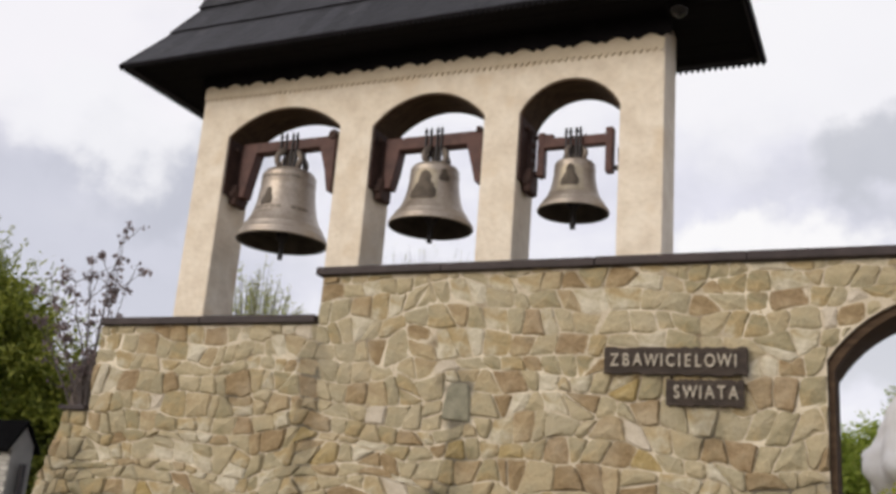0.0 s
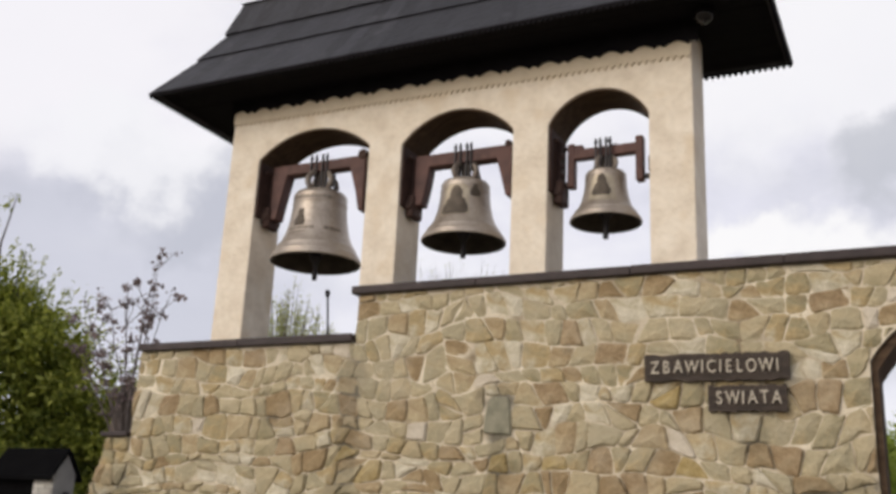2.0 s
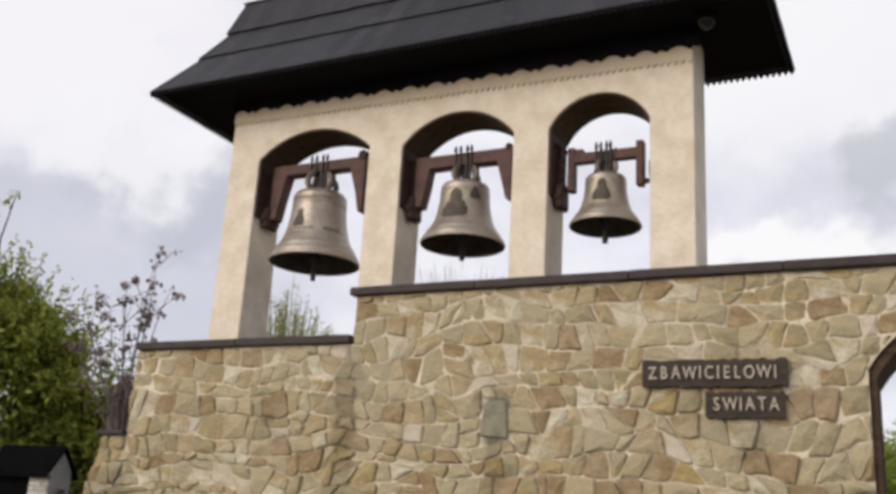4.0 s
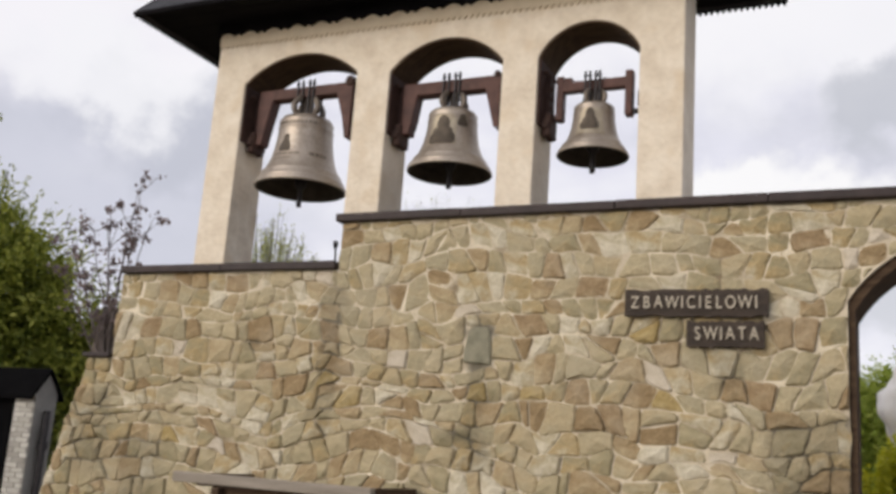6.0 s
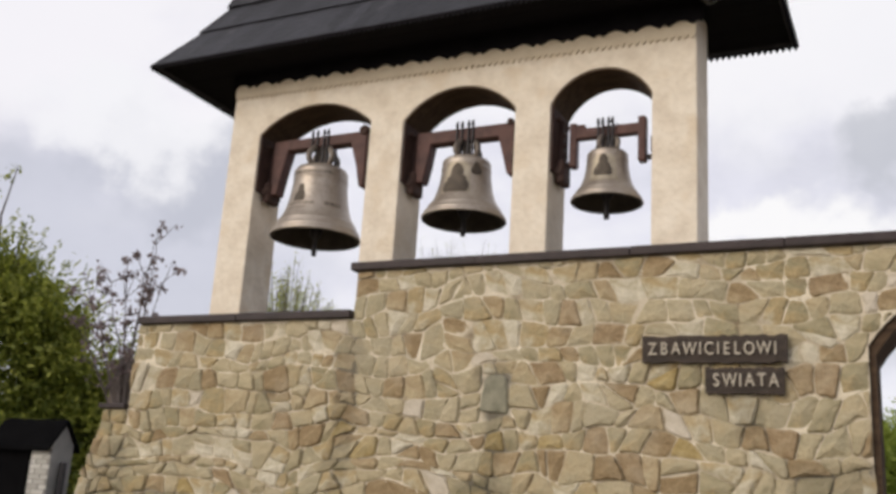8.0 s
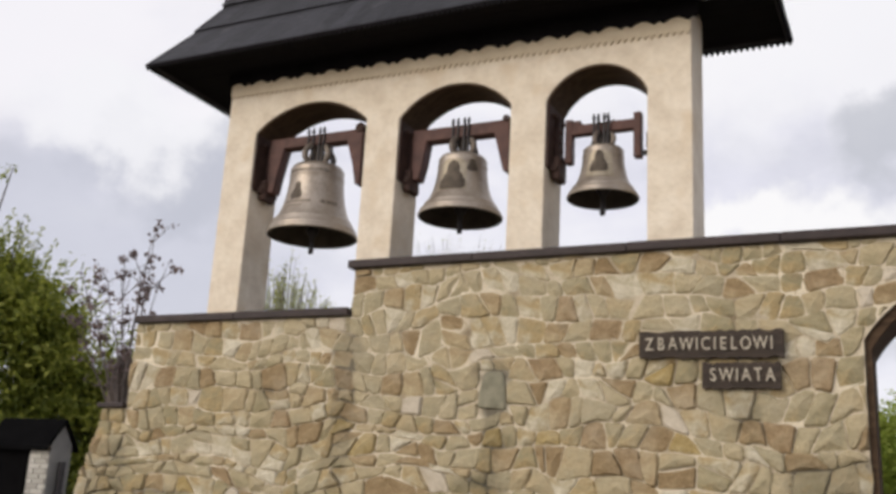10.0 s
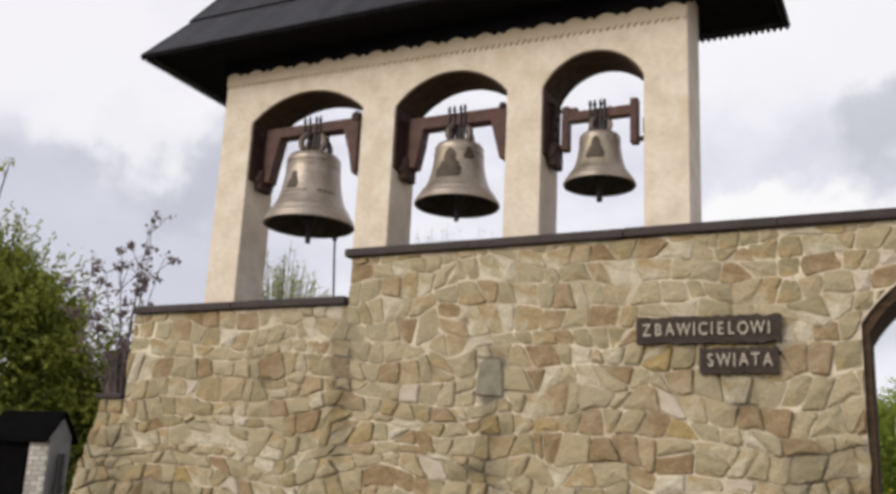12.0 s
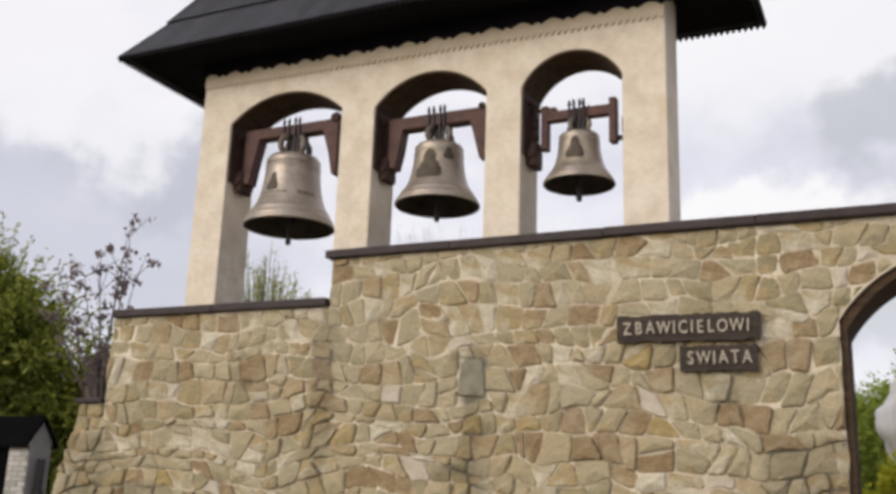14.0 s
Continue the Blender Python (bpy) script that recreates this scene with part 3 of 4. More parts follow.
# ---- bells ----
def bell_radius(p, u):
    """Radius at the share u of the height, from the rim (0) to the shoulder (1)."""
    for (u0, r0), (u1, r1) in zip(p, p[1:]):
        if u <= u1:
            f = (u - u0) / (u1 - u0)
            return r0 + (r1 - r0) * f
    return p[-1][1]


def patch(bm, prof, R, H, ang, span, u0, u1, lift, outline, n=12, m=12):
    """A raised piece that follows the bell: outline(s, t) is true inside, s and t in -1..1."""
    grid = {}
    for i in range(n + 1):
        for j in range(m + 1):
            s, t = -1 + 2 * i / n, -1 + 2 * j / m
            u = u0 + (u1 - u0) * (t + 1) / 2
            r = bell_radius(prof, u) * R + lift
            a = ang + span * s
            grid[i, j] = (r * math.cos(a), r * math.sin(a), u * H, outline(s, t))
    for i in range(n):
        for j in range(m):
            q = [grid[i, j], grid[i + 1, j], grid[i + 1, j + 1], grid[i, j + 1]]
            if sum(v[3] for v in q) >= 3:
                bm.faces.new([bm.verts.new(v[:3]) for v in q])
    bmesh.ops.remove_doubles(bm, verts=bm.verts[:], dist=1e-5)
    r = bmesh.ops.extrude_face_region(bm, geom=bm.faces[:])
    for v in [g for g in r["geom"] if isinstance(g, bmesh.types.BMVert)]:
        f = 1 - (lift + 0.004) / max(0.05, math.hypot(v.co.x, v.co.y))
        v.co.x, v.co.y = v.co.x * f, v.co.y * f
    bmesh.ops.recalc_face_normals(bm, faces=bm.faces[:])
    return bm


PROFILE = [(0.0, 0.985), (0.012, 1.0), (0.04, 0.995), (0.075, 0.955), (0.085, 0.962), (0.10, 0.945), (0.17, 0.87), (0.185, 0.872), (0.20, 0.85), (0.27, 0.775), (0.34, 0.725), (0.42, 0.685), (0.50, 0.655), (0.58, 0.632), (0.66, 0.615), (0.74, 0.602), (0.79, 0.597), (0.80, 0.607), (0.815, 0.607), (0.825, 0.595), (0.88, 0.588), (0.90, 0.596), (0.915, 0.595), (0.93, 0.58), (0.965, 0.545), (0.99, 0.46), (1.0, 0.34)]


def medallion(s, t):
    """A plain raised shape: a broad foot that narrows to a round knob."""
    foot = t < 0.1 and abs(s) < 0.92 - 0.30 * max(0.0, t + 0.35) ** 0.5 - (0.1 if t < -0.9 else 0.0)
    return foot or (s / 0.52) ** 2 + ((t - 0.38) / 0.56) ** 2 < 1


def arch_plate(s, t):
    return abs(s) < 0.92 and (t < 0.4 or (s / 0.95) ** 2 + ((t - 0.4) / 0.58) ** 2 < 1)


def build_bell(x, rim, R, H, slim, yoke, label, marks, knob=0.05, drop=0.0):
    """yoke: (left x, right x, bottom z, top z, foot z, straight legs)."""
    bell = empty("church_bell", (x, 0.375, rim))
    prof = [(u, r if r > 0.99 or u < 0.02 else 1 - (1 - r) * slim) for u, r in PROFILE]
    bm = bmesh.new()
    outer = [(r * R, u * H) for u, r in prof] + [(0.0, H * 1.003)]
    lathe(bm, outer, 64)
    body = part("bell_body", bm, M_BRONZE, bell, "weathered grey-gold bronze", smooth=True)
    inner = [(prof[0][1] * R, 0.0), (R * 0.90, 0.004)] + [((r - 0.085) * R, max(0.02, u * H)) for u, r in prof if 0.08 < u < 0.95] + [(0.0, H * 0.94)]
    part("bell_inside", lathe(bmesh.new(), inner[::1], 64), M_BRONZE_IN, bell, "hollow inside, bronze darkened as in shade", smooth=True)
    # clapper
    bm = add_tube(bmesh.new(), [(0, 0, H * 0.9), (0, 0, 0.05), (0, 0, -0.02)], [0.02, 0.024, 0.03], 12)
    lathe(bm, [(0.0, -0.175), (0.028, -0.17), (0.033, -0.13), (0.028, -0.05), (0.03, 0.03), (0.07, 0.09), (0.08, 0.14), (0.05, 0.19), (0.0, 0.2)], 20)
    bm.transform(Matrix.Translation((0, 0, -drop)))
    part("clapper", bm, M_IRON, bell, "black iron clapper", smooth=True)
    # crown block and loops
    lx, rx, zb, zt, foot, straight = yoke
    top = zb - rim
    bm = lathe(bmesh.new(), [(0.20 * R, H * 0.985), (0.19 * R, H + 0.02), (0.12 * R, H + 0.05), (0.11 * R, top), (0.0, top)], 20)
    part("crown_post", bm, M_LOOP, bell, smooth=True)
    for k in range(4):
        a = math.pi / 4 + k * math.pi / 2 + 0.35
        c, s = math.cos(a), math.sin(a)
        hgt = top - H
        pts = []
        for i in range(11):
            q = R * 0.20 + 0.16 * R * math.sin(max(0.0, min(math.pi, math.pi * i / 10))) * 1.1
            pts.append((q * c, q * s, H - 0.015 + (hgt + 0.01) * i / 10))
        part("canon_loop", tube(pts, 0.033 * (R / 0.55) + 0.004, 10), M_LOOP, bell, smooth=True)
    # yoke: a portal of flat steel
    l, r_, b, t, f = lx - x, rx - x, zb - rim, zt - rim, foot - rim
    if straight:
        bm = bmesh.new()
        add_box(bm, l + 0.03, r_ - 0.03, -0.055, 0.055, b, t, bevel=0.012)
        add_box(bm, l - 0.02, l + 0.06, -0.06, 0.06, f, t + 0.07, bevel=0.012)
        add_box(bm, r_ - 0.06, r_ + 0.02, -0.06, 0.06, f, t + 0.07, bevel=0.012)
        add_box(bm, l + 0.06, l + 0.15, -0.05, 0.05, t - 0.03, t + 0.05, bevel=0.012)
    else:
        gus = 0.30 * (b - f) + 0.05
        pts = [(l, f), (l, t), (r_, t), (r_, f), (r_ - 0.065, f), (r_ - 0.12, f + 0.45 * (b - f)), (r_ - gus, b), (l + gus, b), (l + 0.15, f + 0.45 * (b - f)), (l + 0.10, f)]
        bm = prism(pts, -0.085, 0.085, bevel=0.012)
    beam = part("yoke", bm, M_YOKE, bell, "brown painted steel yoke")
    if not straight:
        # round counterweight on the shoulder of the yoke
        disc = tube([(r_ - 0.045, -0.105, t + 0.01), (r_ - 0.045, -0.09, t + 0.01), (r_ - 0.045, 0.09, t + 0.01), (r_ - 0.045, 0.105, t + 0.01)], [knob * 0.8, knob, knob, knob * 0.8], 20)
        part("counterweight", disc, M_BRACKET, beam, "dark round counterweight")
    # clamping rods with nuts
    for dx in (-0.105, -0.04, 0.045, 0.10):
        dx *= R / 0.5
        for dy in (-0.10, 0.10):
            bm = tube([(dx, dy, H + 0.0), (dx, dy, t + 0.075)], 0.013, 8)
            add_tube(bm, [(dx, dy, t + 0.012), (dx, dy, t + 0.04)], 0.021, 6)
            part("clamp_rod", bm, M_IRON, beam)
    # axle stubs at the feet of the yoke
    for sx in (l + 0.05, r_ - 0.05):
        bm = tube([(sx - 0.13 * (1 if sx < 0 else -1), 0, f + 0.05), (sx, 0, f + 0.05)], 0.03, 12)
        part("axle_stub", bm, M_IRON, beam)
    for kind, ang, span, u0, u1 in marks:
        if kind == "medallion":
            bm = patch(bmesh.new(), prof, R, H, radians(ang), radians(span), u0, u1, 0.012, medallion, 24, 24)
            part("relief_medallion", bm, M_RELIEF, body, "dark plain relief medallion")
        elif kind == "plate":
            bm = patch(bmesh.new(), prof, R, H, radians(ang), radians(span), u0, u1, 0.005, arch_plate, 20, 16)
            part("relief_plate", bm, M_RELIEF_L, body, "paler arched relief field")
        else:
            # a line of writing as word-long bars
            rng = random.Random(int(ang * 10))
            a = ang - span
            while a < ang + span - 3:
                w = min(rng.uniform(5, 11), ang + span - a)
                bm = patch(bmesh.new(), prof, R, H, radians(a + w / 2), radians(w / 2), u0, u1, 0.005, lambda q, t: True, 5, 3)
                part("inscription_bar", bm, M_INSCR, body)
                a += w + 2.5
    return tagged(bell, label, "bell", "bells of the belfry")


build_bell(-6.561, 4.553, 0.557, 0.915, 1.0, (-7.27, -5.90, 5.735, 5.872, 5.16, False), "large bronze bell under a brown yoke",
           [("medallion", -95, 12.5, 0.43, 0.68), ("line", -90, 28, 0.375, 0.405), ("line", -96, 18, 0.315, 0.335), ("line", -85, 55, 0.84, 0.87), ("line", -30, 16, 0.37, 0.42)], 0.066, 0.035)
build_bell(-4.568, 4.638, 0.486, 0.742, 1.04, (-5.20, -3.97, 5.595, 5.748, 5.135, False), "middle bronze bell with a dark relief medallion",
           [("plate", -85, 33, 0.33, 0.88), ("medallion", -85, 29, 0.34, 0.83), ("medallion", -42, 13, 0.66, 0.86)], 0.04)
build_bell(-2.90, 4.718, 0.384, 0.585, 1.06, (-3.30, -2.50, 5.47, 5.585, 5.15, True), "smallest bronze bell on a slim steel yoke",
           [("plate", -82, 36, 0.30, 0.86), ("medallion", -84, 24, 0.40, 0.84)])


# ---- signs ----
def build_sign(x0, x1, z0, z1, text, tx0, tx1, size, label):
    rng = random.Random(len(text))
    sign = empty("name_board", ((x0 + x1) / 2, -0.05, (z0 + z1) / 2))
    cx, cz = (x0 + x1) / 2, (z0 + z1) / 2
    n = 26
    up = [(x0 + (x1 - x0) * i / n - cx, z1 - cz + rng.uniform(-0.010, 0.012)) for i in range(n + 1)]
    dn = [(x0 + (x1 - x0) * i / n - cx, z0 - cz + rng.uniform(-0.012, 0.010)) for i in range(n, -1, -1)]
    plank = part("plank", prism(up + dn, -0.03, 0.035), M_SIGN, sign, "charred rough wooden plank")
    wide = {"I": 0.5, "W": 1.28, "O": 1.08, "A": 1.05, "E": 0.88, "L": 0.86, "T": 0.95}
    advance = [wide.get(ch, 1.0) for ch in text]
    unit = (tx1 - tx0) / sum(advance)
    for i, ch in enumerate(text):
        cu = bpy.data.curves.new("letter", "FONT")
        cu.body, cu.size, cu.extrude, cu.align_x, cu.align_y = ch, size, 0.012, "CENTER", "CENTER"
        cu.offset = 0.0003
        tmp = new("letter_tmp", cu)
        me = bpy.data.meshes.new_from_object(tmp.evaluated_get(bpy.context.evaluated_depsgraph_get()))
        bpy.data.objects.remove(tmp)
        me.name = "letter"
        me.materials.clear()
        me.materials.append(M_LETTER)
        ob = new("letter", me)
        ob.parent = plank
        ob.matrix_basis = pose(tx0 + unit * (sum(advance[:i]) + advance[i] / 2) - cx, -0.04, rng.uniform(-0.004, 0.004), 90, rng.uniform(-1.5, 1.5), 0) @ Matrix.Diagonal((0.74, 1, 1, 1))
    return tagged(sign, label, "sign", "wooden name boards on the wall")


build_sign(-2.383, -1.072, 2.955, 3.205, "ZBAWICIELOWI", -2.335, -1.145, 0.168, "dark wooden board with raised cream capital letters")
build_sign(-1.795, -1.105, 2.672, 2.905, "SWIATA", -1.745, -1.135, 0.168, "short dark wooden board with raised cream letters")


# ---- things behind and beside the wall ----
def build_stand():
    """A low wooden stand before the wall: a grey front beam, dark ends and panels."""
    ob = empty("wooden_stand", (-5.5, -0.5, 0.0))
    inv = Matrix.Translation((5.5, 0.5, 0))
    spec = [("front_beam", (-6.80, -4.472, -1.0, -0.90, 1.085, 1.19), M_GREYWOOD, ""), ("end_beam", (-4.57, -4.468, -0.896, -0.04, 1.06, 1.185), M_DARKWOOD, "dark end beam"),
            ("end_beam", (-6.56, -6.46, -0.896, -0.04, 1.06, 1.185), M_DARKWOOD, "dark end beam"), ("back_panel", (-6.45, -4.58, -0.10, -0.05, 0.3, 1.06), M_DARKWOOD, "dark back panel"),
            ("top_board", (-6.45, -4.58, -0.895, -0.11, 1.10, 1.13), M_GREYWOOD, "")]
    for n, b, m, l in spec:
        bm = box(*b, bevel=0.012)
        bm.transform(inv)
        part(n, bm, m, ob, l)
    bm = box(-6.36, -4.60, -0.894, -0.86, 0.35, 1.083, bevel=0.006)
    bm.transform(inv)
    part("front_panel", bm, M_DARKWOOD, ob, "dark recessed front panel")
    for x in (-6.30, -4.57):
        for y in (-0.99, -0.14):
            bm = box(x, x + 0.09, y, y + 0.09, 0.0, 1.058, bevel=0.008)
            bm.transform(inv)
            part("leg", bm, M_DARKWOOD, ob)
    tagged(ob, "low weathered wooden stand with grey beam before the wall", "stand")


build_stand()


def build_pillar():
    """A small white brick hut with a black gabled roof."""
    x0, x1, y0, y1, h = -12.34, -11.93, 1.75, 2.17, 2.05
    ob = empty("brick_hut", ((x0 + x1) / 2, (y0 + y1) / 2, 0))
    inv = Matrix.Translation((-(x0 + x1) / 2, -(y0 + y1) / 2, 0))
    bm = box(x0 + 0.012, x1 - 0.004, y0 + 0.014, y1, 0.0, h)
    ym = (y0 + y1) / 2
    g = prism([(y0 + 0.014, h), (ym, h + 0.30), (y1, h)], -(x1 - 0.004), -(x0 + 0.012))
    g.transform(Matrix.Rotation(radians(90), 4, "Z"))
    me = bpy.data.meshes.new("gable_tmp")
    g.to_mesh(me)
    g.free()
    bm.from_mesh(me)
    bpy.data.meshes.remove(me)
    bm.transform(inv)
    part("core", bm, M_GABLE_SHADED, ob, "grey rendered gable side, darkened in colour for shade")
    for s in (1, -1):
        bm = bmesh.new()
        yo, zo = (y0 - 0.10, h - 0.06) if s > 0 else (y1 + 0.10, h - 0.06)
        p = [(x0 - 0.95, yo, zo), (x1 + 0.04, yo, zo), (x1 + 0.04, ym, h + 0.38), (x0 - 0.95, ym, h + 0.38)]
        t = [bm.verts.new(v) for v in p]
        b = [bm.verts.new((v[0], v[1], v[2] - 0.06)) for v in p]
        for f in (t, b[::-1], (t[0], b[0], b[1], t[1]), (t[1], b[1], b[2], t[2]), (t[2], b[2], b[3], t[3]), (t[3], b[3], b[0], t[0])):
            bm.faces.new(f)
        bmesh.ops.recalc_face_normals(bm, faces=bm.faces[:])
        bm.transform(inv)
        part("roof_slope", bm, M_HUT_BLACK, ob, "black sheet roof slope")
    # added black block in place of the deep shade left of the hut
    bm = box(x0 - 0.90, x0 + 0.008, y0 + 0.06, y1, 0.0, h + 0.02, bevel=0.01)
    bm.transform(inv)
    part("shade_block", bm, M_HUT_BLACK, ob, "black block standing in for deep shade beside the hut")
    bm = tube([(x1 + 0.06, y1 - 0.20, 0.0), (x1 + 0.06, y1 - 0.20, 1.78)], [0.05, 0.05], 12)
    add_tube(bm, [(x1 + 0.06, y1 - 0.20, 1.2), (x1 + 0.06, y1 - 0.20, 1.32)], 0.075, 12)
    bm.transform(inv)
    part("drainpipe", bm, M_IRON, ob, "black pipe on the gable side")
    tagged(ob, "small white brick hut with a black gabled roof", "hut")
    brick = None
    z, row = 0.02, 0
    while z < h - 0.07:
        x = x0 - (0.13 if row % 2 else 0.0)
        while x < x1 - 0.02:
            a, b = max(x, x0), min(x + 0.245, x1)
            if b - a > 0.04:
                bm = box(a - (x0 + x1) / 2, b - (x0 + x1) / 2 - 0.008, y0 - (y0 + y1) / 2, y0 - (y0 + y1) / 2 + 0.05, z, z + 0.064)
                part("brick", bm, M_WHITEBRICK, ob)
            x += 0.255
        z += 0.075
        row += 1


build_pillar()


def build_statue():
    plinth = part("plinth", box(-0.14, 1.40, 4.2, 5.9, 0.0, 1.75, bevel=0.04), M_GREYRENDER)
    tagged(plinth, "grey plinth under the white statue", "plinth")
    bm = bmesh.new()
    prof = [(0.0, 1.752), (0.58, 1.752), (0.62, 1.95), (0.76, 2.25), (0.86, 2.5), (0.84, 2.75), (0.68, 3.05), (0.52, 3.3), (0.40, 3.5), (0.36, 3.65), (0.24, 3.75), (0.22, 3.95), (0.12, 4.1), (0.0, 4.13)]
    fine = []
    for (r0, z0), (r1, z1) in zip(prof, prof[1:]):
        for k in range(4):
            fine.append((r0 + (r1 - r0) * k / 4, z0 + (z1 - z0) * k / 4))
    fine.append(prof[-1])
    lathe(bm, fine, 96)
    for v in bm.verts:
        a = math.atan2(v.co.y, v.co.x)
        r = math.hypot(v.co.x, v.co.y)
        fold = 0.075 * math.sin(11 * a + 3.0 * v.co.z + 2.0 * math.sin(2.5 * v.co.z)) + 0.17 * noise.noise(Vector((v.co.x * 1.9, v.co.y * 1.9, v.co.z * 1.6))) + 0.06 * noise.noise(Vector((v.co.x * 6, v.co.y * 6, v.co.z * 6)))
        lump = 0.05 * math.exp(-((v.co.z - 2.6) / 0.22) ** 2) * max(0.0, math.cos(a - 3.6))
        k = 1 + (fold + lump) * min(1.0, r / 0.3)
        v.co.x, v.co.y = v.co.x * k, v.co.y * k
    bm.transform(Matrix.Translation((0.60, 5.05, 0)))
    ob = part("statue", bm, M_MARBLE, smooth=True)
    tagged(ob, "white stone draped statue on a grey plinth", "statue")


build_statue()


# ---- plants ----
def leaves(rng, blobs, per, size, hollow=0.45):
    """Leaf blades scattered in ellipsoids (x, y, z, rx, ry, rz), most of them near the outside and in clumps."""
    vs, fs = [], []
    for bx, by, bz, rx, ry, rz in blobs:
        clumps = [(rng.gauss(0, 1), rng.gauss(0, 1), rng.gauss(0, 1)) for _ in range(max(6, per // 70))]
        for _ in range(per):
            c = Vector(rng.choice(clumps)).normalized() * rng.uniform(hollow, 1.0)
            c += Vector((rng.gauss(0, 0.11), rng.gauss(0, 0.11), rng.gauss(0, 0.12)))
            p = Vector((bx + c.x * rx, by + c.y * ry, bz + c.z * rz))
            d = Vector((rng.gauss(0, 1), rng.gauss(0, 1), rng.gauss(-0.5, 0.8))).normalized()
            w = d.cross(Vector((rng.gauss(0, 1), rng.gauss(0, 1), rng.gauss(0, 1)))).normalized()
            s = size * rng.uniform(0.6, 1.35)
            i = len(vs)
            vs += [p - d * s, p + w * s * 0.36, p + d * s, p - w * s * 0.36]
            fs.append((i, i + 1, i + 2, i + 3))
    return vs, fs


def limbs(rng, base, tips, r0, wob=0.15, seg=6):
    bm = bmesh.new()
    for tip in tips:
        a, b = Vector(base), Vector(tip)
        pts = []
        for k in range(7):
            f = k / 6
            p = a.lerp(b, f)
            p += Vector((rng.gauss(0, wob), rng.gauss(0, wob), rng.gauss(0, wob * 0.5))) * math.sin(math.pi * f)
            pts.append(p)
        add_tube(bm, pts, [r0 * (1 - 0.88 * k / 6) for k in range(7)], seg)
    return bm


def build_big_tree():
    rng = random.Random(11)
    at = Vector((-16.3, 2.9, 0))
    tree = empty("tree", at)
    inv = Matrix.Translation(-at)
    bm = tube([(-16.3, 2.9, 0), (-16.25, 2.95, 1.2), (-16.35, 2.9, 2.6), (-16.3, 2.85, 4.4)], [0.26, 0.22, 0.17, 0.07], 12)
    bm.transform(inv)
    part("trunk", bm, M_BARK, tree, smooth=True)
    tips = [(-15.3, 3.5, 5.4), (-16.3, 2.4, 6.3), (-17.4, 2.6, 5.2), (-14.6, 4.2, 4.0), (-14.7, 4.1, 2.9), (-17.8, 3.4, 3.6), (-16.0, 4.4, 4.8), (-15.7, 1.6, 3.9), (-15.4, 3.0, 6.0), (-15.6, 3.1, 6.2), (-13.9, 4.9, 2.6), (-15.5, 2.62, 7.18)]
    bm = limbs(rng, (-16.28, 2.9, 1.6), tips, 0.075)
    bm.transform(inv)
    part("branchwork", bm, M_BARK, tree)
    blobs = [(-16.4, 2.9, 3.0, 2.1, 2.1, 2.3), (-16.6, 2.5, 5.0, 1.1, 1.1, 1.1), (-15.75, 3.2, 4.7, 0.80, 0.8, 0.9), (-15.2, 3.5, 4.2, 0.85, 0.85, 0.9), (-13.75, 4.95, 1.7, 0.75, 0.8, 1.1), (-13.6, 5.3, 0.8, 0.9, 0.9, 1.0), (-14.1, 4.7, 3.0, 0.6, 0.6, 0.7), (-14.9, 3.9, 3.4, 0.80, 0.8, 0.85),
             (-14.45, 4.4, 2.3, 0.85, 0.85, 0.95), (-14.6, 4.3, 1.1, 1.05, 1.0, 1.1), (-15.3, 3.0, 1.6, 1.3, 1.2, 1.6), (-17.6, 2.7, 4.3, 1.3, 1.3, 1.5), (-15.8, 2.0, 3.2, 1.0, 1.0, 1.5)]
    vs, fs = [], []
    for b in blobs:
        v, f = leaves(rng, [b], int(6800 * min(1.7, b[3])), 0.078, 0.5)
        n = len(vs)
        vs += v
        fs += [tuple(i + n for i in q) for q in f]
    # a long shoot at the crown's top
    for j in range(46):
        c = Vector((-16.0, 2.3, 6.5)).lerp(Vector((-15.48, 2.63, 7.2)), j / 45) + Vector((rng.gauss(0, 0.06), rng.gauss(0, 0.06), rng.gauss(0, 0.05)))
        dd = Vector((rng.gauss(0.5, 0.6), rng.gauss(0, 0.6), rng.gauss(0.3, 0.6))).normalized()
        w = dd.cross(Vector((rng.gauss(0, 1), rng.gauss(0, 1), rng.gauss(0, 1)))).normalized()
        i = len(vs)
        vs += [c - dd * 0.07, c + w * 0.025, c + dd * 0.07, c - w * 0.025]
        fs.append((i, i + 1, i + 2, i + 3))
    # loose shoots at the outline
    for k in range(340):
        b = rng.choice(blobs[:4] + blobs[6:9])
        d = Vector((rng.gauss(0, 1), rng.gauss(0, 1), abs(rng.gauss(0.5, 0.8)))).normalized()
        p = Vector(b[:3]) + Vector((d.x * b[3], d.y * b[4], d.z * b[5])) * 0.95
        out = (d + Vector((0, 0, 0.5))).normalized()
        for j in range(16):
            c = p + out * (j * 0.05) + Vector((rng.gauss(0, 0.045), rng.gauss(0, 0.045), rng.gauss(0, 0.045)))
            dd = (out + Vector((rng.gauss(0, 0.8), rng.gauss(0, 0.8), rng.gauss(0, 0.8)))).normalized()
            w = dd.cross(Vector((rng.gauss(0, 1), rng.gauss(0, 1), rng.gauss(0, 1)))).normalized()
            i = len(vs)
            vs += [c - dd * 0.06, c + w * 0.022, c + dd * 0.06, c - w * 0.022]
            fs.append((i, i + 1, i + 2, i + 3))
    vs = [Vector(v) - at for v in vs]
    tagged(raw("crown", vs, fs, M_LEAF, tree), "dense olive-green leaves")
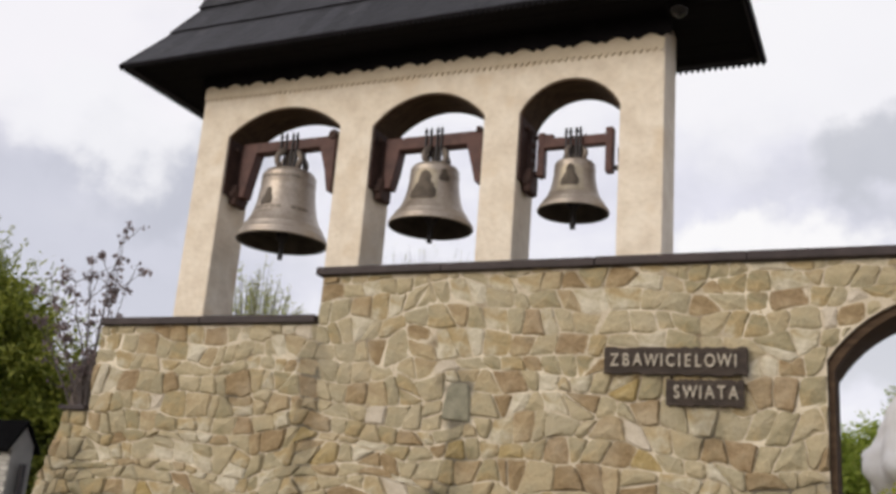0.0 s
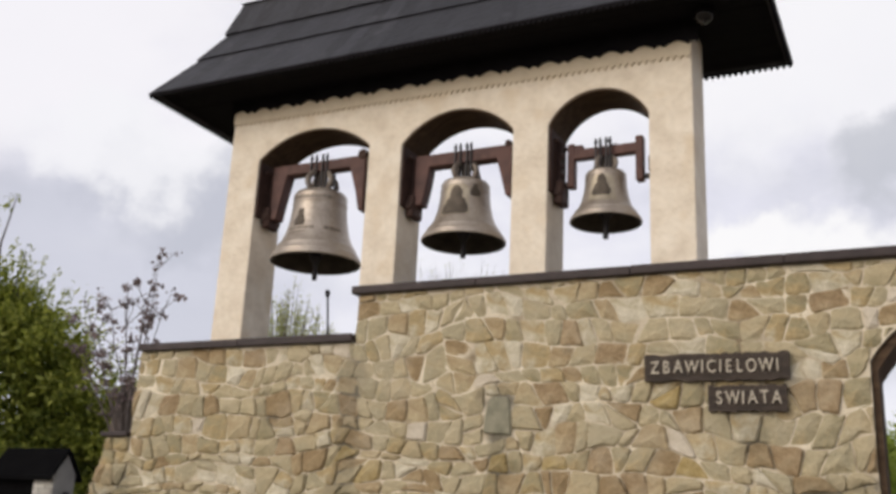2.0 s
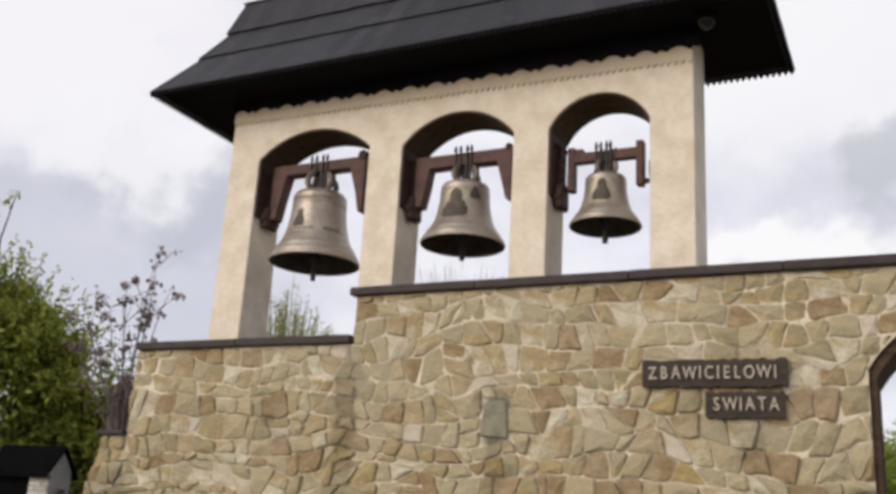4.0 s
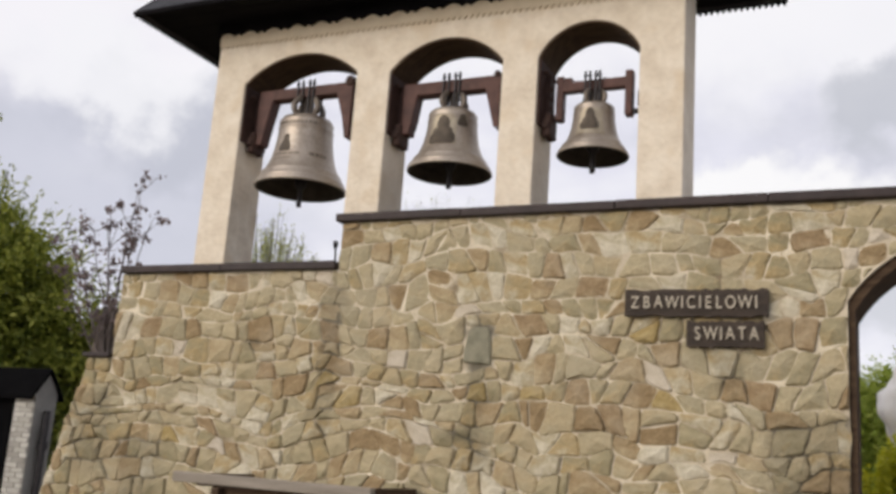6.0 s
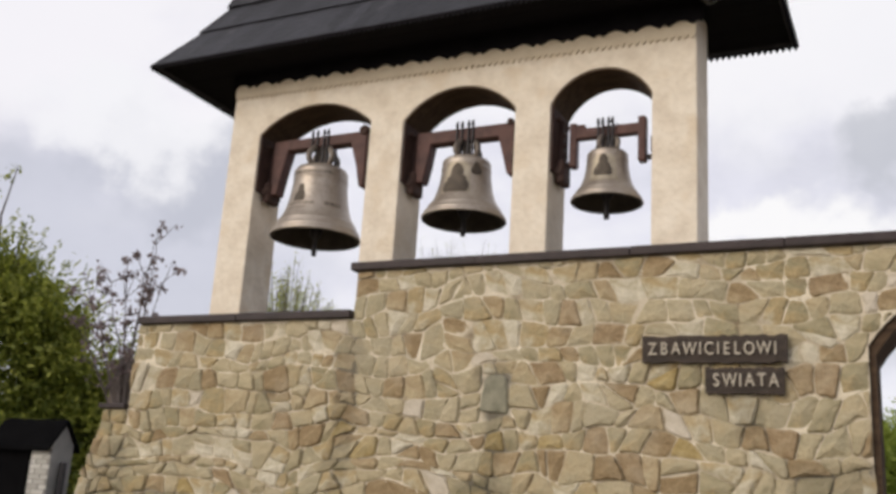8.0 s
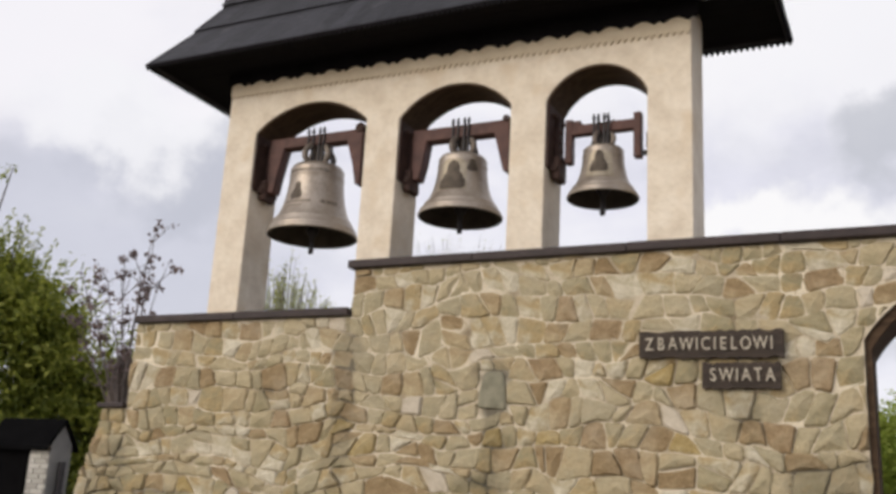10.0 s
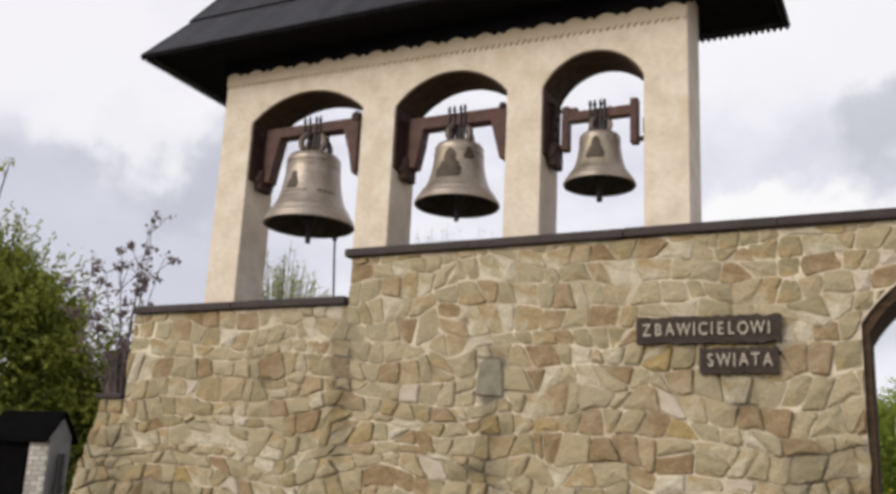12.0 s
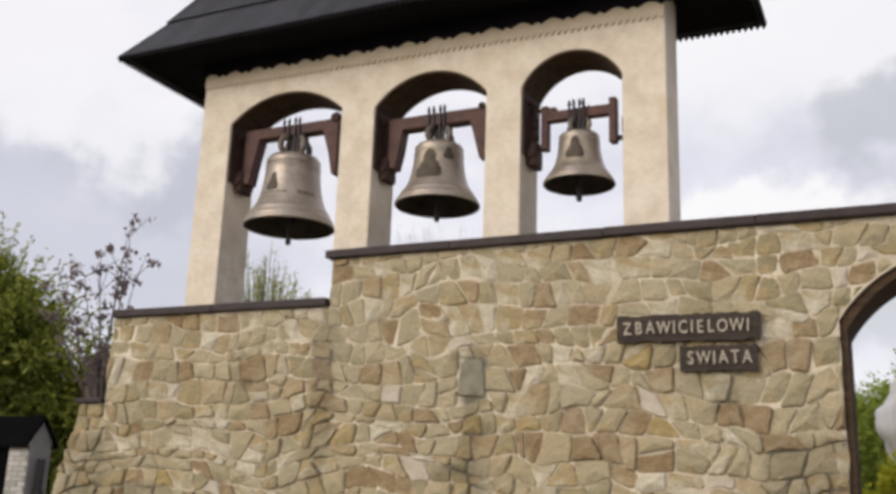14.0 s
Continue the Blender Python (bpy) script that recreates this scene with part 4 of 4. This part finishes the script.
    tree.matrix_basis = pose(-15.97, 3.06, 0)
    tagged(tree, "dense leafy tree with olive-green crown beside the wall", "tree")


build_big_tree()


def build_shrub():
    """Tall thin stems with sparse clusters of dull purple leaves."""
    rng = random.Random(4)
    at = Vector((-10.17, 1.26, 0))
    right = Vector((0.89, 0.45, 0))
    ob = empty("shrub", at)
    vs, fs, twigs = [], [], bmesh.new()
    stems = [(-0.85, 3.75), (-0.62, 4.05), (-0.30, 4.35), (-0.05, 4.7), (0.12, 4.95), (0.30, 4.75), (-0.45, 3.9), (0.22, 4.45), (0.36, 4.3)]
    for u, z in stems:
        start = Vector((rng.gauss(0, 0.05), rng.gauss(0, 0.05), 0))
        knee = Vector((0, 0, 2.4)) + right * (u * 0.12) + Vector((rng.gauss(0, 0.04), rng.gauss(0, 0.05), 0))
        tip = right * u + Vector((rng.gauss(0, 0.1), rng.gauss(0, 0.1), z))
        pts = [start, start.lerp(knee, 0.5), knee]
        for f in (0.25, 0.5, 0.75, 1.0):
            pts.append(knee.lerp(tip, f) + Vector((rng.gauss(0, 0.035), rng.gauss(0, 0.035), 0)) * (1 - 0.5 * f))
        add_tube(twigs, pts, [0.02, 0.017, 0.013, 0.012, 0.010, 0.008, 0.005], 6)
        ends = [pts[-1], pts[-2]]
        for k in range(6):
            a = pts[rng.choice((3, 4, 5, 6))]
            e = a + right * rng.gauss(0, 0.20) + Vector((rng.gauss(0, 0.08), rng.gauss(0, 0.12), rng.uniform(0.05, 0.38)))
            add_tube(twigs, [a, a.lerp(e, 0.5) + Vector((0, 0, rng.uniform(-0.03, 0.03))), e], [0.008, 0.006, 0.003], 5)
            ends.append(e)
        for e in ends:
            for _ in range(rng.choice((4, 10, 18, 30))):
                c = e + Vector((rng.gauss(0, 0.042), rng.gauss(0, 0.042), rng.gauss(0, 0.04)))
                d = Vector((rng.gauss(0, 1), rng.gauss(0, 1), rng.gauss(0, 1))).normalized()
                w = d.cross(Vector((rng.gauss(0, 1), rng.gauss(0, 1), rng.gauss(0, 1)))).normalized()
                s = rng.uniform(0.022, 0.05)
                i = len(vs)
                vs += [c - d * s, c + w * s * 0.7, c + d * s, c - w * s * 0.7]
                fs.append((i, i + 1, i + 2, i + 3))
    part("branchwork", twigs, M_TWIG, ob)
    tagged(raw("foliage", vs, fs, M_LEAF_PURPLE, ob), "sparse dull purple leaf clusters")
    bm = tube([(-0.20, 0.16, 0), (-0.22, 0.16, 2.0), (-0.19, 0.16, 2.9), (-0.16, 0.18, 3.28)], [0.18, 0.17, 0.17, 0.13], 12)
    part("old_trunk", bm, M_BARK, ob, "thick dark cut trunk", smooth=True)
    tagged(ob, "tall sparse shrub with purple-grey leaves behind the buttress", "shrub")


build_shrub()


def sparse_tree(at, height, spread, crown_z, shoots, leaf, per, size, label, seed, mat_leaf, flat=0.55, thick=0.02):
    rng = random.Random(seed)
    at = Vector(at)
    ob = empty("tree", at)
    bm = tube([(0, 0, 0), (0.05, 0, crown_z * 0.6), (0, 0.05, crown_z)], [0.14, 0.10, 0.06], 10)
    part("trunk", bm, M_BARK, ob, smooth=True)
    tw, vs, fs = bmesh.new(), [], []
    for k in range(shoots):
        a = rng.uniform(0, 2 * math.pi)
        r = spread * math.sqrt(rng.random())
        z = crown_z + (height - crown_z) * (1 - flat * (r / spread) ** 1.5) * rng.uniform(0.72, 1.0)
        tip = Vector((r * math.cos(a), r * math.sin(a), z))
        root = Vector((0, 0, crown_z * rng.uniform(0.62, 1.0)))
        mid = root.lerp(tip, 0.5) + Vector((tip.x * 0.15, tip.y * 0.15, -0.1))
        add_tube(tw, [root, mid, tip], [thick, thick * 0.6, thick * 0.2], 5)
        for j in range(per):
            f = rng.uniform(0.25, 1.02)
            p = (mid.lerp(tip, f * 2 - 1) if f > 0.5 else root.lerp(mid, f * 2)) + Vector((rng.gauss(0, 0.05), rng.gauss(0, 0.05), rng.gauss(0, 0.05)))
            d = Vector((rng.gauss(0, 1), rng.gauss(0, 1), rng.gauss(0.6, 0.8))).normalized()
            w = d.cross(Vector((rng.gauss(0, 1), rng.gauss(0, 1), rng.gauss(0, 1)))).normalized()
            s = size * rng.uniform(0.6, 1.3)
            i = len(vs)
            vs += [p - d * s, p + w * s * 0.4, p + d * s, p - w * s * 0.4]
            fs.append((i, i + 1, i + 2, i + 3))
    part("branchwork", tw, M_TWIG, ob)
    if fs:
        tagged(raw("crown", vs, fs, mat_leaf, ob), leaf)
    tagged(ob, label, "tree")


sparse_tree((-12.75, 8.45, 0), 6.85, 1.35, 4.0, 150, "small fresh green spring leaves", 60, 0.045, "young tree with fresh green leaves behind the belfry", 8, M_LEAF_SPRING)
sparse_tree((-12.7, 17.0, 0), 9.5, 2.2, 6.8, 130, "thin budding leaves", 10, 0.035, "nearly bare tree far behind the belfry", 9, M_LEAF_SPRING, 0.2, 0.011)
sparse_tree((1.3, 19.0, 0), 6.9, 1.5, 4.0, 120, "grey-green leaves", 60, 0.06, "slim grey-green tree beyond the gateway", 10, M_LEAF_HEDGE)


def build_bush(at, blobs, per, size, mat, label, seed, hollow=0.75):
    rng = random.Random(seed)
    at = Vector(at)
    ob = empty("bush", at)
    tips = [Vector(b[:3]) + Vector((rng.gauss(0, b[3] * 0.4), rng.gauss(0, b[4] * 0.4), b[5] * 0.4)) for b in blobs for _ in range(4)]
    part("branchwork", limbs(rng, (0, 0, 0), tips, 0.03, 0.06), M_BARK, ob)
    vs, fs = leaves(rng, blobs, per, size, hollow)
    raw("foliage", vs, fs, mat, ob)
    tagged(ob, label, "bush")


build_bush((-0.20, 3.7, 0), [(0, -0.25, 1.1, 0.30, 0.35, 0.80), (0.30, -0.2, 1.25, 0.34, 0.35, 0.90), (0.2, 0, 0.6, 0.6, 0.45, 0.6)], 3200, 0.05, M_LEAF_YELLOW, "yellow-green bush before the statue", 21)
for k, (bx, by, h) in enumerate(((-3.6, 16.6, 4.15), (-1.9, 16.0, 4.2), (-0.2, 16.4, 4.3), (1.5, 16.0, 4.2), (3.3, 16.6, 4.45))):
    build_bush((bx, by, 0), [(0, 0, h * 0.52, 1.15, 1.0, h * 0.46), (0.5, -0.1, h * 0.62, 0.8, 0.8, h * 0.36), (-0.5, -0.2, h * 0.45, 0.8, 0.8, h * 0.45)], 15000, 0.07, M_LEAF_HEDGE, "tall fresh green hedge bush beyond the gateway", 30 + k)


# ---- moving pole ----
def build_pole():
    ob = empty("pole", (-6.6, 1.0, 3.2))
    part("shaft", tube([(0, 0, -3.15), (0.01, 0, -1.2), (0, 0, -0.05)], [0.017, 0.015, 0.013], 8), M_IRON, ob, smooth=True)
    part("knob", lathe(bmesh.new(), [(0.0, -0.09), (0.022, -0.085), (0.034, -0.04), (0.03, 0.0), (0.0, 0.01)], 12), M_IRON, ob, smooth=True)
    tagged(ob, "thin dark pole with a knob moving behind the wall", "pole")
    return ob


pole = build_pole()


# ---- stones of the walls ----
MARKED = [
    (M_PALESTONE, [(-5.79, 3.32), (-7.66, 2.67), (-4.0, 3.06), (-4.46, 1.71), (-0.41, 3.45), (-4.9, 2.48), (-2.16, 2.42), (-1.55, 1.78), (-0.08, 3.78), (-6.9, 1.52)]),
    (M_BROWNSTONE, [(-7.16, 3.26), (-3.16, 3.52), (-2.6, 3.24), (-8.19, 2.77), (-6.39, 2.27), (-2.44, 1.89), (-5.64, 2.82), (-1.04, 2.34), (-3.22, 2.92), (-2.86, 2.12), (-0.64, 3.64), (-7.18, 1.65), (-0.68, 2.86)]),
    (M_OCHRESTONE, [(-7.8, 1.65), (-3.84, 2.17), (-5.71, 2.33), (-2.1, 2.78), (-3.27, 2.15), (-5.41, 2.17), (-2.03, 2.24)]),
]


def clip(poly, px, pz, nx, nz):
    """The part of a convex outline on the side of the line through (px, pz) that (nx, nz) points away from."""
    out = []
    for i in range(len(poly)):
        a, b = poly[i], poly[(i + 1) % len(poly)]
        da, db = (a[0] - px) * nx + (a[1] - pz) * nz, (b[0] - px) * nx + (b[1] - pz) * nz
        if da <= 0:
            out.append(a)
        if (da < 0 < db) or (db < 0 < da):
            f = da / (da - db)
            out.append((a[0] + (b[0] - a[0]) * f, a[1] + (b[1] - a[1]) * f))
    return out


def stone_mesh(rng, poly, y_back, relief):
    """One rough-cut stone with broken edges and a tilted face."""
    n = len(poly)
    cx, cz = sum(p[0] for p in poly) / n, sum(p[1] for p in poly) / n
    rough = []
    for i in range(n):
        a, b, c = Vector(poly[i - 1]), Vector(poly[i]), Vector(poly[(i + 1) % n])
        la, lc = (a - b).length, (c - b).length
        k = rng.uniform(0.008, 0.028)
        rough.append(b + (a - b) * min(0.4, k / max(la, 1e-4)))
        rough.append(b + (c - b) * min(0.4, k / max(lc, 1e-4)))
        if lc > 0.11:
            nrm = Vector((-(c - b).y, (c - b).x)).normalized()
            rough.append(b.lerp(c, rng.uniform(0.38, 0.62)) + nrm * rng.uniform(-0.016, 0.010))
    m = len(rough)
    tx, tz = rng.uniform(-0.10, 0.10), rng.uniform(-0.13, 0.07)
    vs = [(p.x - cx, y_back, p.y - cz) for p in rough]
    for p in rough:
        vs.append((p.x - cx, y_back - relief * 0.62 + rng.uniform(-0.003, 0.003), p.y - cz))
    for p in rough:
        x, z = (p.x - cx), (p.y - cz)
        L = max(0.03, math.hypot(x, z))
        s = max(0.55, 1 - rng.uniform(0.011, 0.024) / L)
        x, z = x * s, z * s
        vs.append((x, y_back - relief + tx * x + tz * z + rng.uniform(-0.003, 0.003), z))
    bump = rng.uniform(-0.002, 0.028)
    vs.append((rng.uniform(-0.03, 0.03), y_back - relief - bump, rng.uniform(-0.03, 0.03)))
    fs = []
    for i in range(m):
        j = (i + 1) % m
        fs += [(i, j, m + j, m + i), (m + i, m + j, 2 * m + j, 2 * m + i), (2 * m + i, 2 * m + j, 3 * m)]
    return vs, fs, (cx, cz)


def cells(rng):
    """Irregular courses: wandering bed joints, slanted cross joints, some stones broken again at an angle; the marked stones take their own colour."""
    beds, z = [], -0.12
    x_lo, x_hi = -10.2, RIGHT_X + 0.4
    while z < 4.35:
        knots, x = [], x_lo - 0.3
        while x < x_hi + 0.8:
            knots.append((x, z + rng.uniform(-0.05, 0.05)))
            x += rng.uniform(0.16, 0.42)
        beds.append(knots)
        z += rng.choice((rng.uniform(0.14, 0.18), rng.uniform(0.17, 0.22), rng.uniform(0.20, 0.26)))

    def height(bed, x):
        for (xa, za), (xb, zb) in zip(bed, bed[1:]):
            if xa <= x <= xb:
                return za + (zb - za) * (x - xa) / (xb - xa)
        return bed[-1][1]

    out = []
    for lo, hi in zip(beds, beds[1:]):
        x = x_lo + rng.uniform(0, 0.2)
        sl = 0.0
        while x < x_hi:
            w = rng.choice((rng.uniform(0.14, 0.20), rng.uniform(0.19, 0.27), rng.uniform(0.24, 0.35)))
            sr = rng.gauss(0, 0.040)
            a, b = x, x + w
            poly = [(a - sl, height(lo, a - sl))] + [k for k in lo if a - sl + 0.03 < k[0] < b - sr - 0.03] + [(b - sr, height(lo, b - sr))]
            poly += [(b + sr, height(hi, b + sr))] + [k for k in hi if a + sl + 0.03 < k[0] < b + sr - 0.03][::-1] + [(a + sl, height(hi, a + sl))]
            x, sl = b, sr
            cx, cz = sum(p[0] for p in poly) / len(poly), sum(p[1] for p in poly) / len(poly)
            tall = max(p[1] for p in poly) - min(p[1] for p in poly)
            if w * tall > 0.07 and rng.random() < 0.5:
                ang = rng.gauss(0.0, 0.25) if w > 1.15 * tall else rng.gauss(1.57, 0.25)
                nx, nz = math.cos(ang), math.sin(ang)
                cx += rng.uniform(-0.2, 0.2) * w * abs(nx)
                out.append(clip(poly, cx, cz, nx, nz))
                out.append(clip(poly, cx, cz, -nx, -nz))
            else:
                out.append(poly)

    def wander(p):
        q, r = Vector((p[0] * 0.7, p[1] * 0.7, 3.7)), Vector((p[0] * 2.7, p[1] * 2.7, 9.1))
        return (p[0] + 0.10 * noise.noise(q + Vector((9, 0, 0))) + 0.055 * noise.noise(r), p[1] + 0.26 * noise.noise(q) + 0.06 * noise.noise(r + Vector((0, 7, 0))))

    stones, free = [], [(x, z, mat) for mat, places in MARKED for x, z in places]
    for poly in out:
        if len(poly) < 3:
            continue
        poly = [wander(p) for p in poly]
        cx, cz = sum(p[0] for p in poly) / len(poly), sum(p[1] for p in poly) / len(poly)
        mine = [m for m in free if abs(m[0] - cx) < 0.16 and abs(m[1] - cz) < 0.11]
        if mine:
            free.remove(mine[0])
        stones.append((poly, mine[0][2] if mine else None))
    return stones


def zones(poly):
    """The outline cut to the parts of the wall that it covers: buttress, low wall, high wall."""
    xs, top = [p[0] for p in poly], max(p[1] for p in poly)
    rest, out = poly, []
    if top > 2.432 and min(xs) < LEFT_X:
        out.append(clip(clip(poly, LEFT_X - 0.002, 0, 1, 0), 0, 2.432, 0, 1))
        rest = clip(poly, LEFT_X - 0.008, 0, -1, 0)
    if len(rest) > 2 and top > CAP_LOW and min(xs) < STEP_X:
        out.append(clip(clip(rest, STEP_X - 0.002, 0, 1, 0), 0, CAP_LOW + 0.003, 0, 1))
        rest = clip(rest, STEP_X - 0.006, 0, -1, 0)
    out.append(clip(rest, 0, CAP_HIGH + 0.003, 0, 1) if len(rest) > 2 else [])
    done = []
    for p in out:
        if len(p) > 2:
            p = clip(p, 0, 0.0, 0, -1)
        if len(p) > 2:
            slope = math.hypot(2.43, 0.72)
            p = clip(p, -9.92, 0.0, -2.43 / slope, 0.72 / slope)
        if len(p) > 2:
            done.append(p)
    return done


def inset(poly, gap):
    """The outline drawn in by the joint's half-width."""
    n, out = len(poly), []
    for i in range(n):
        a, b, c = Vector(poly[i - 1]), Vector(poly[i]), Vector(poly[(i + 1) % n])
        e, f = (b - a), (c - b)
        if e.length < 1e-5 or f.length < 1e-5:
            continue
        ne, nf = Vector((-e.y, e.x)).normalized(), Vector((-f.y, f.x)).normalized()
        m = ne + nf
        if m.length < 0.3:
            continue
        m.normalize()
        out.append(tuple(b + m * gap / max(0.5, m.dot(ne))))
    return out


def build_stones():
    rng = random.Random(77)
    far_v, far_f = [], []
    dark = [(-4.085, 2.475), (-3.765, 2.455), (-3.80, 2.85), (-4.015, 2.855)]
    j2 = 2 * ARC_X - JAMB_X
    polys = [(dark, M_DARKSTONE)]
    for poly, mat in cells(rng):
        if len(poly) < 3:
            continue
        cx, cz = sum(p[0] for p in poly) / len(poly), sum(p[1] for p in poly) / len(poly)
        # room for the upright dark stone
        if abs(cx + 3.92) < 0.55 and abs(cz - 2.655) < 0.5:
            ox, oz = (cx + 3.92) / 0.17, (cz - 2.655) / 0.21
            if abs(ox) < 0.7 and abs(oz) < 0.7:
                continue
            if abs(ox) >= abs(oz):
                poly = clip(poly, -3.92 + (0.155 if ox > 0 else -0.155), 0, -1 if ox > 0 else 1, 0)
            else:
                poly = clip(poly, 0, 2.655 + (0.205 if oz > 0 else -0.205), 0, -1 if oz > 0 else 1)
            if len(poly) < 3:
                continue
        polys += [(p, mat) for p in zones(poly)]
    for poly, mat in polys:
        sx, sz = sum(p[0] for p in poly) / len(poly), sum(p[1] for p in poly) / len(poly)
        if sz < SPRING and JAMB_X - 0.6 < sx < j2 + 0.6:
            if sx - JAMB_X > 0.16 and j2 - sx > 0.16:
                continue
            poly = clip(poly, JAMB_X + 0.006, 0, 1, 0) if sx < ARC_X else clip(poly, j2 - 0.006, 0, -1, 0)
        elif sz >= SPRING and JAMB_X - 0.6 < sx < j2 + 0.6:
            ux, uz = sx - ARC_X, sz - ARC_Z
            L = math.hypot(ux, uz)
            if L < ARC_R - 0.12:
                continue
            poly = clip(poly, ARC_X + ux / L * (ARC_R + 0.004), ARC_Z + uz / L * (ARC_R + 0.004), -ux / L, -uz / L)
        if len(poly) < 3:
            continue
        poly = inset(poly, rng.choice((rng.uniform(0.003, 0.007), rng.uniform(0.006, 0.012))))
        slim = [p for k, p in enumerate(poly) if math.hypot(p[0] - poly[k - 1][0], p[1] - poly[k - 1][1]) > 0.02]
        if len(slim) < 3:
            continue
        area = 0.5 * abs(sum(slim[k][0] * slim[(k + 1) % len(slim)][1] - slim[(k + 1) % len(slim)][0] * slim[k][1] for k in range(len(slim))))
        if area < 0.004:
            continue
        back = 0.032
        vs, fs, (cx, cz) = stone_mesh(rng, slim, back, rng.uniform(0.020, 0.054) if sz < 2.9 else rng.uniform(0.016, 0.034))
        if sx > 0.75 or sz < (0.95 if sx > -7.0 else 0.55):
            n = len(far_v)
            far_v += [(v[0] + cx, v[1], v[2] + cz) for v in vs]
            far_f += [tuple(q + n for q in f) for f in fs]
            continue
        owner = wall_wing if sx < LEFT_X else (wall_left if sx < STEP_X else wall_middle if sx < GATE_X else wall_right)
        ob = raw("stone", vs, fs, mat or M_STONE, owner)
        ob.matrix_basis = pose(cx, 0, cz)
    tagged(raw("far_stone", far_v, far_f, M_STONE_J, wall_right), "rubble stones at the foot and beyond the gateway", kind="stuff")


build_stones()


def motions():
    rest = 3.25
    walk(pole, [(t, pose(x, 1.0, z, 0, lean, 0)) for t, x, z, lean in [
        (0.0, -6.78, rest, 0), (1.6, -6.78, rest, 0), (1.7, -6.77, 3.75, -1), (1.8, -6.76, 4.11, -2), (1.9, -6.80, 4.30, -6), (2.0, -6.77, 4.38, -5), (2.1, -6.72, 4.54, -2.4), (2.2, -6.67, 4.66, -1.4),
        (2.5, -6.60, 4.4, -2), (2.9, -6.5, rest, 0), (3.9, -6.8, rest, 0), (4.2, -6.82, 3.85, -3), (4.3, -6.80, 4.0, -4), (4.5, -6.75, 3.92, -3), (4.6, -6.72, 4.07, -5), (4.7, -6.68, 4.23, -3.8), (4.8, -6.64, 4.40, -1.9),
        (4.9, -6.57, 4.44, -1.4), (5.0, -6.51, 4.60, 0.4), (5.1, -6.60, 4.71, -3), (5.2, -6.70, 4.67, -5), (5.3, -6.62, 4.56, -3), (5.4, -6.52, 4.36, -4), (5.5, -6.43, 4.15, -3), (5.6, -6.40, 4.08, -3.7),
        (6.0, -6.38, 4.06, -4), (6.5, -6.37, 4.07, -4.2), (6.8, -6.36, 3.9, -2), (7.0, -6.32, 3.55, 6), (7.2, -6.28, 4.05, 16), (7.4, -6.58, 4.53, -1.6), (7.5, -6.47, 4.53, 2.5), (7.6, -6.36, 4.08, 4),
        (7.7, -6.33, 3.6, 2), (7.9, -6.33, rest, 0), (11.5, -6.35, rest, 4), (11.7, -6.30, 3.6, 10), (11.8, -6.34, 4.05, 10), (11.9, -6.55, 4.45, 1), (12.0, -6.59, 4.62, -3.2), (12.1, -6.43, 4.58, -7), (12.2, -6.46, 4.15, -7.7),
        (12.3, -6.60, 3.90, -5.4), (12.4, -6.53, 3.77, -8), (12.5, -6.52, 3.5, -5), (12.8, -6.5, rest, 0), (14.0, -6.5, rest, 0)]])


motions()
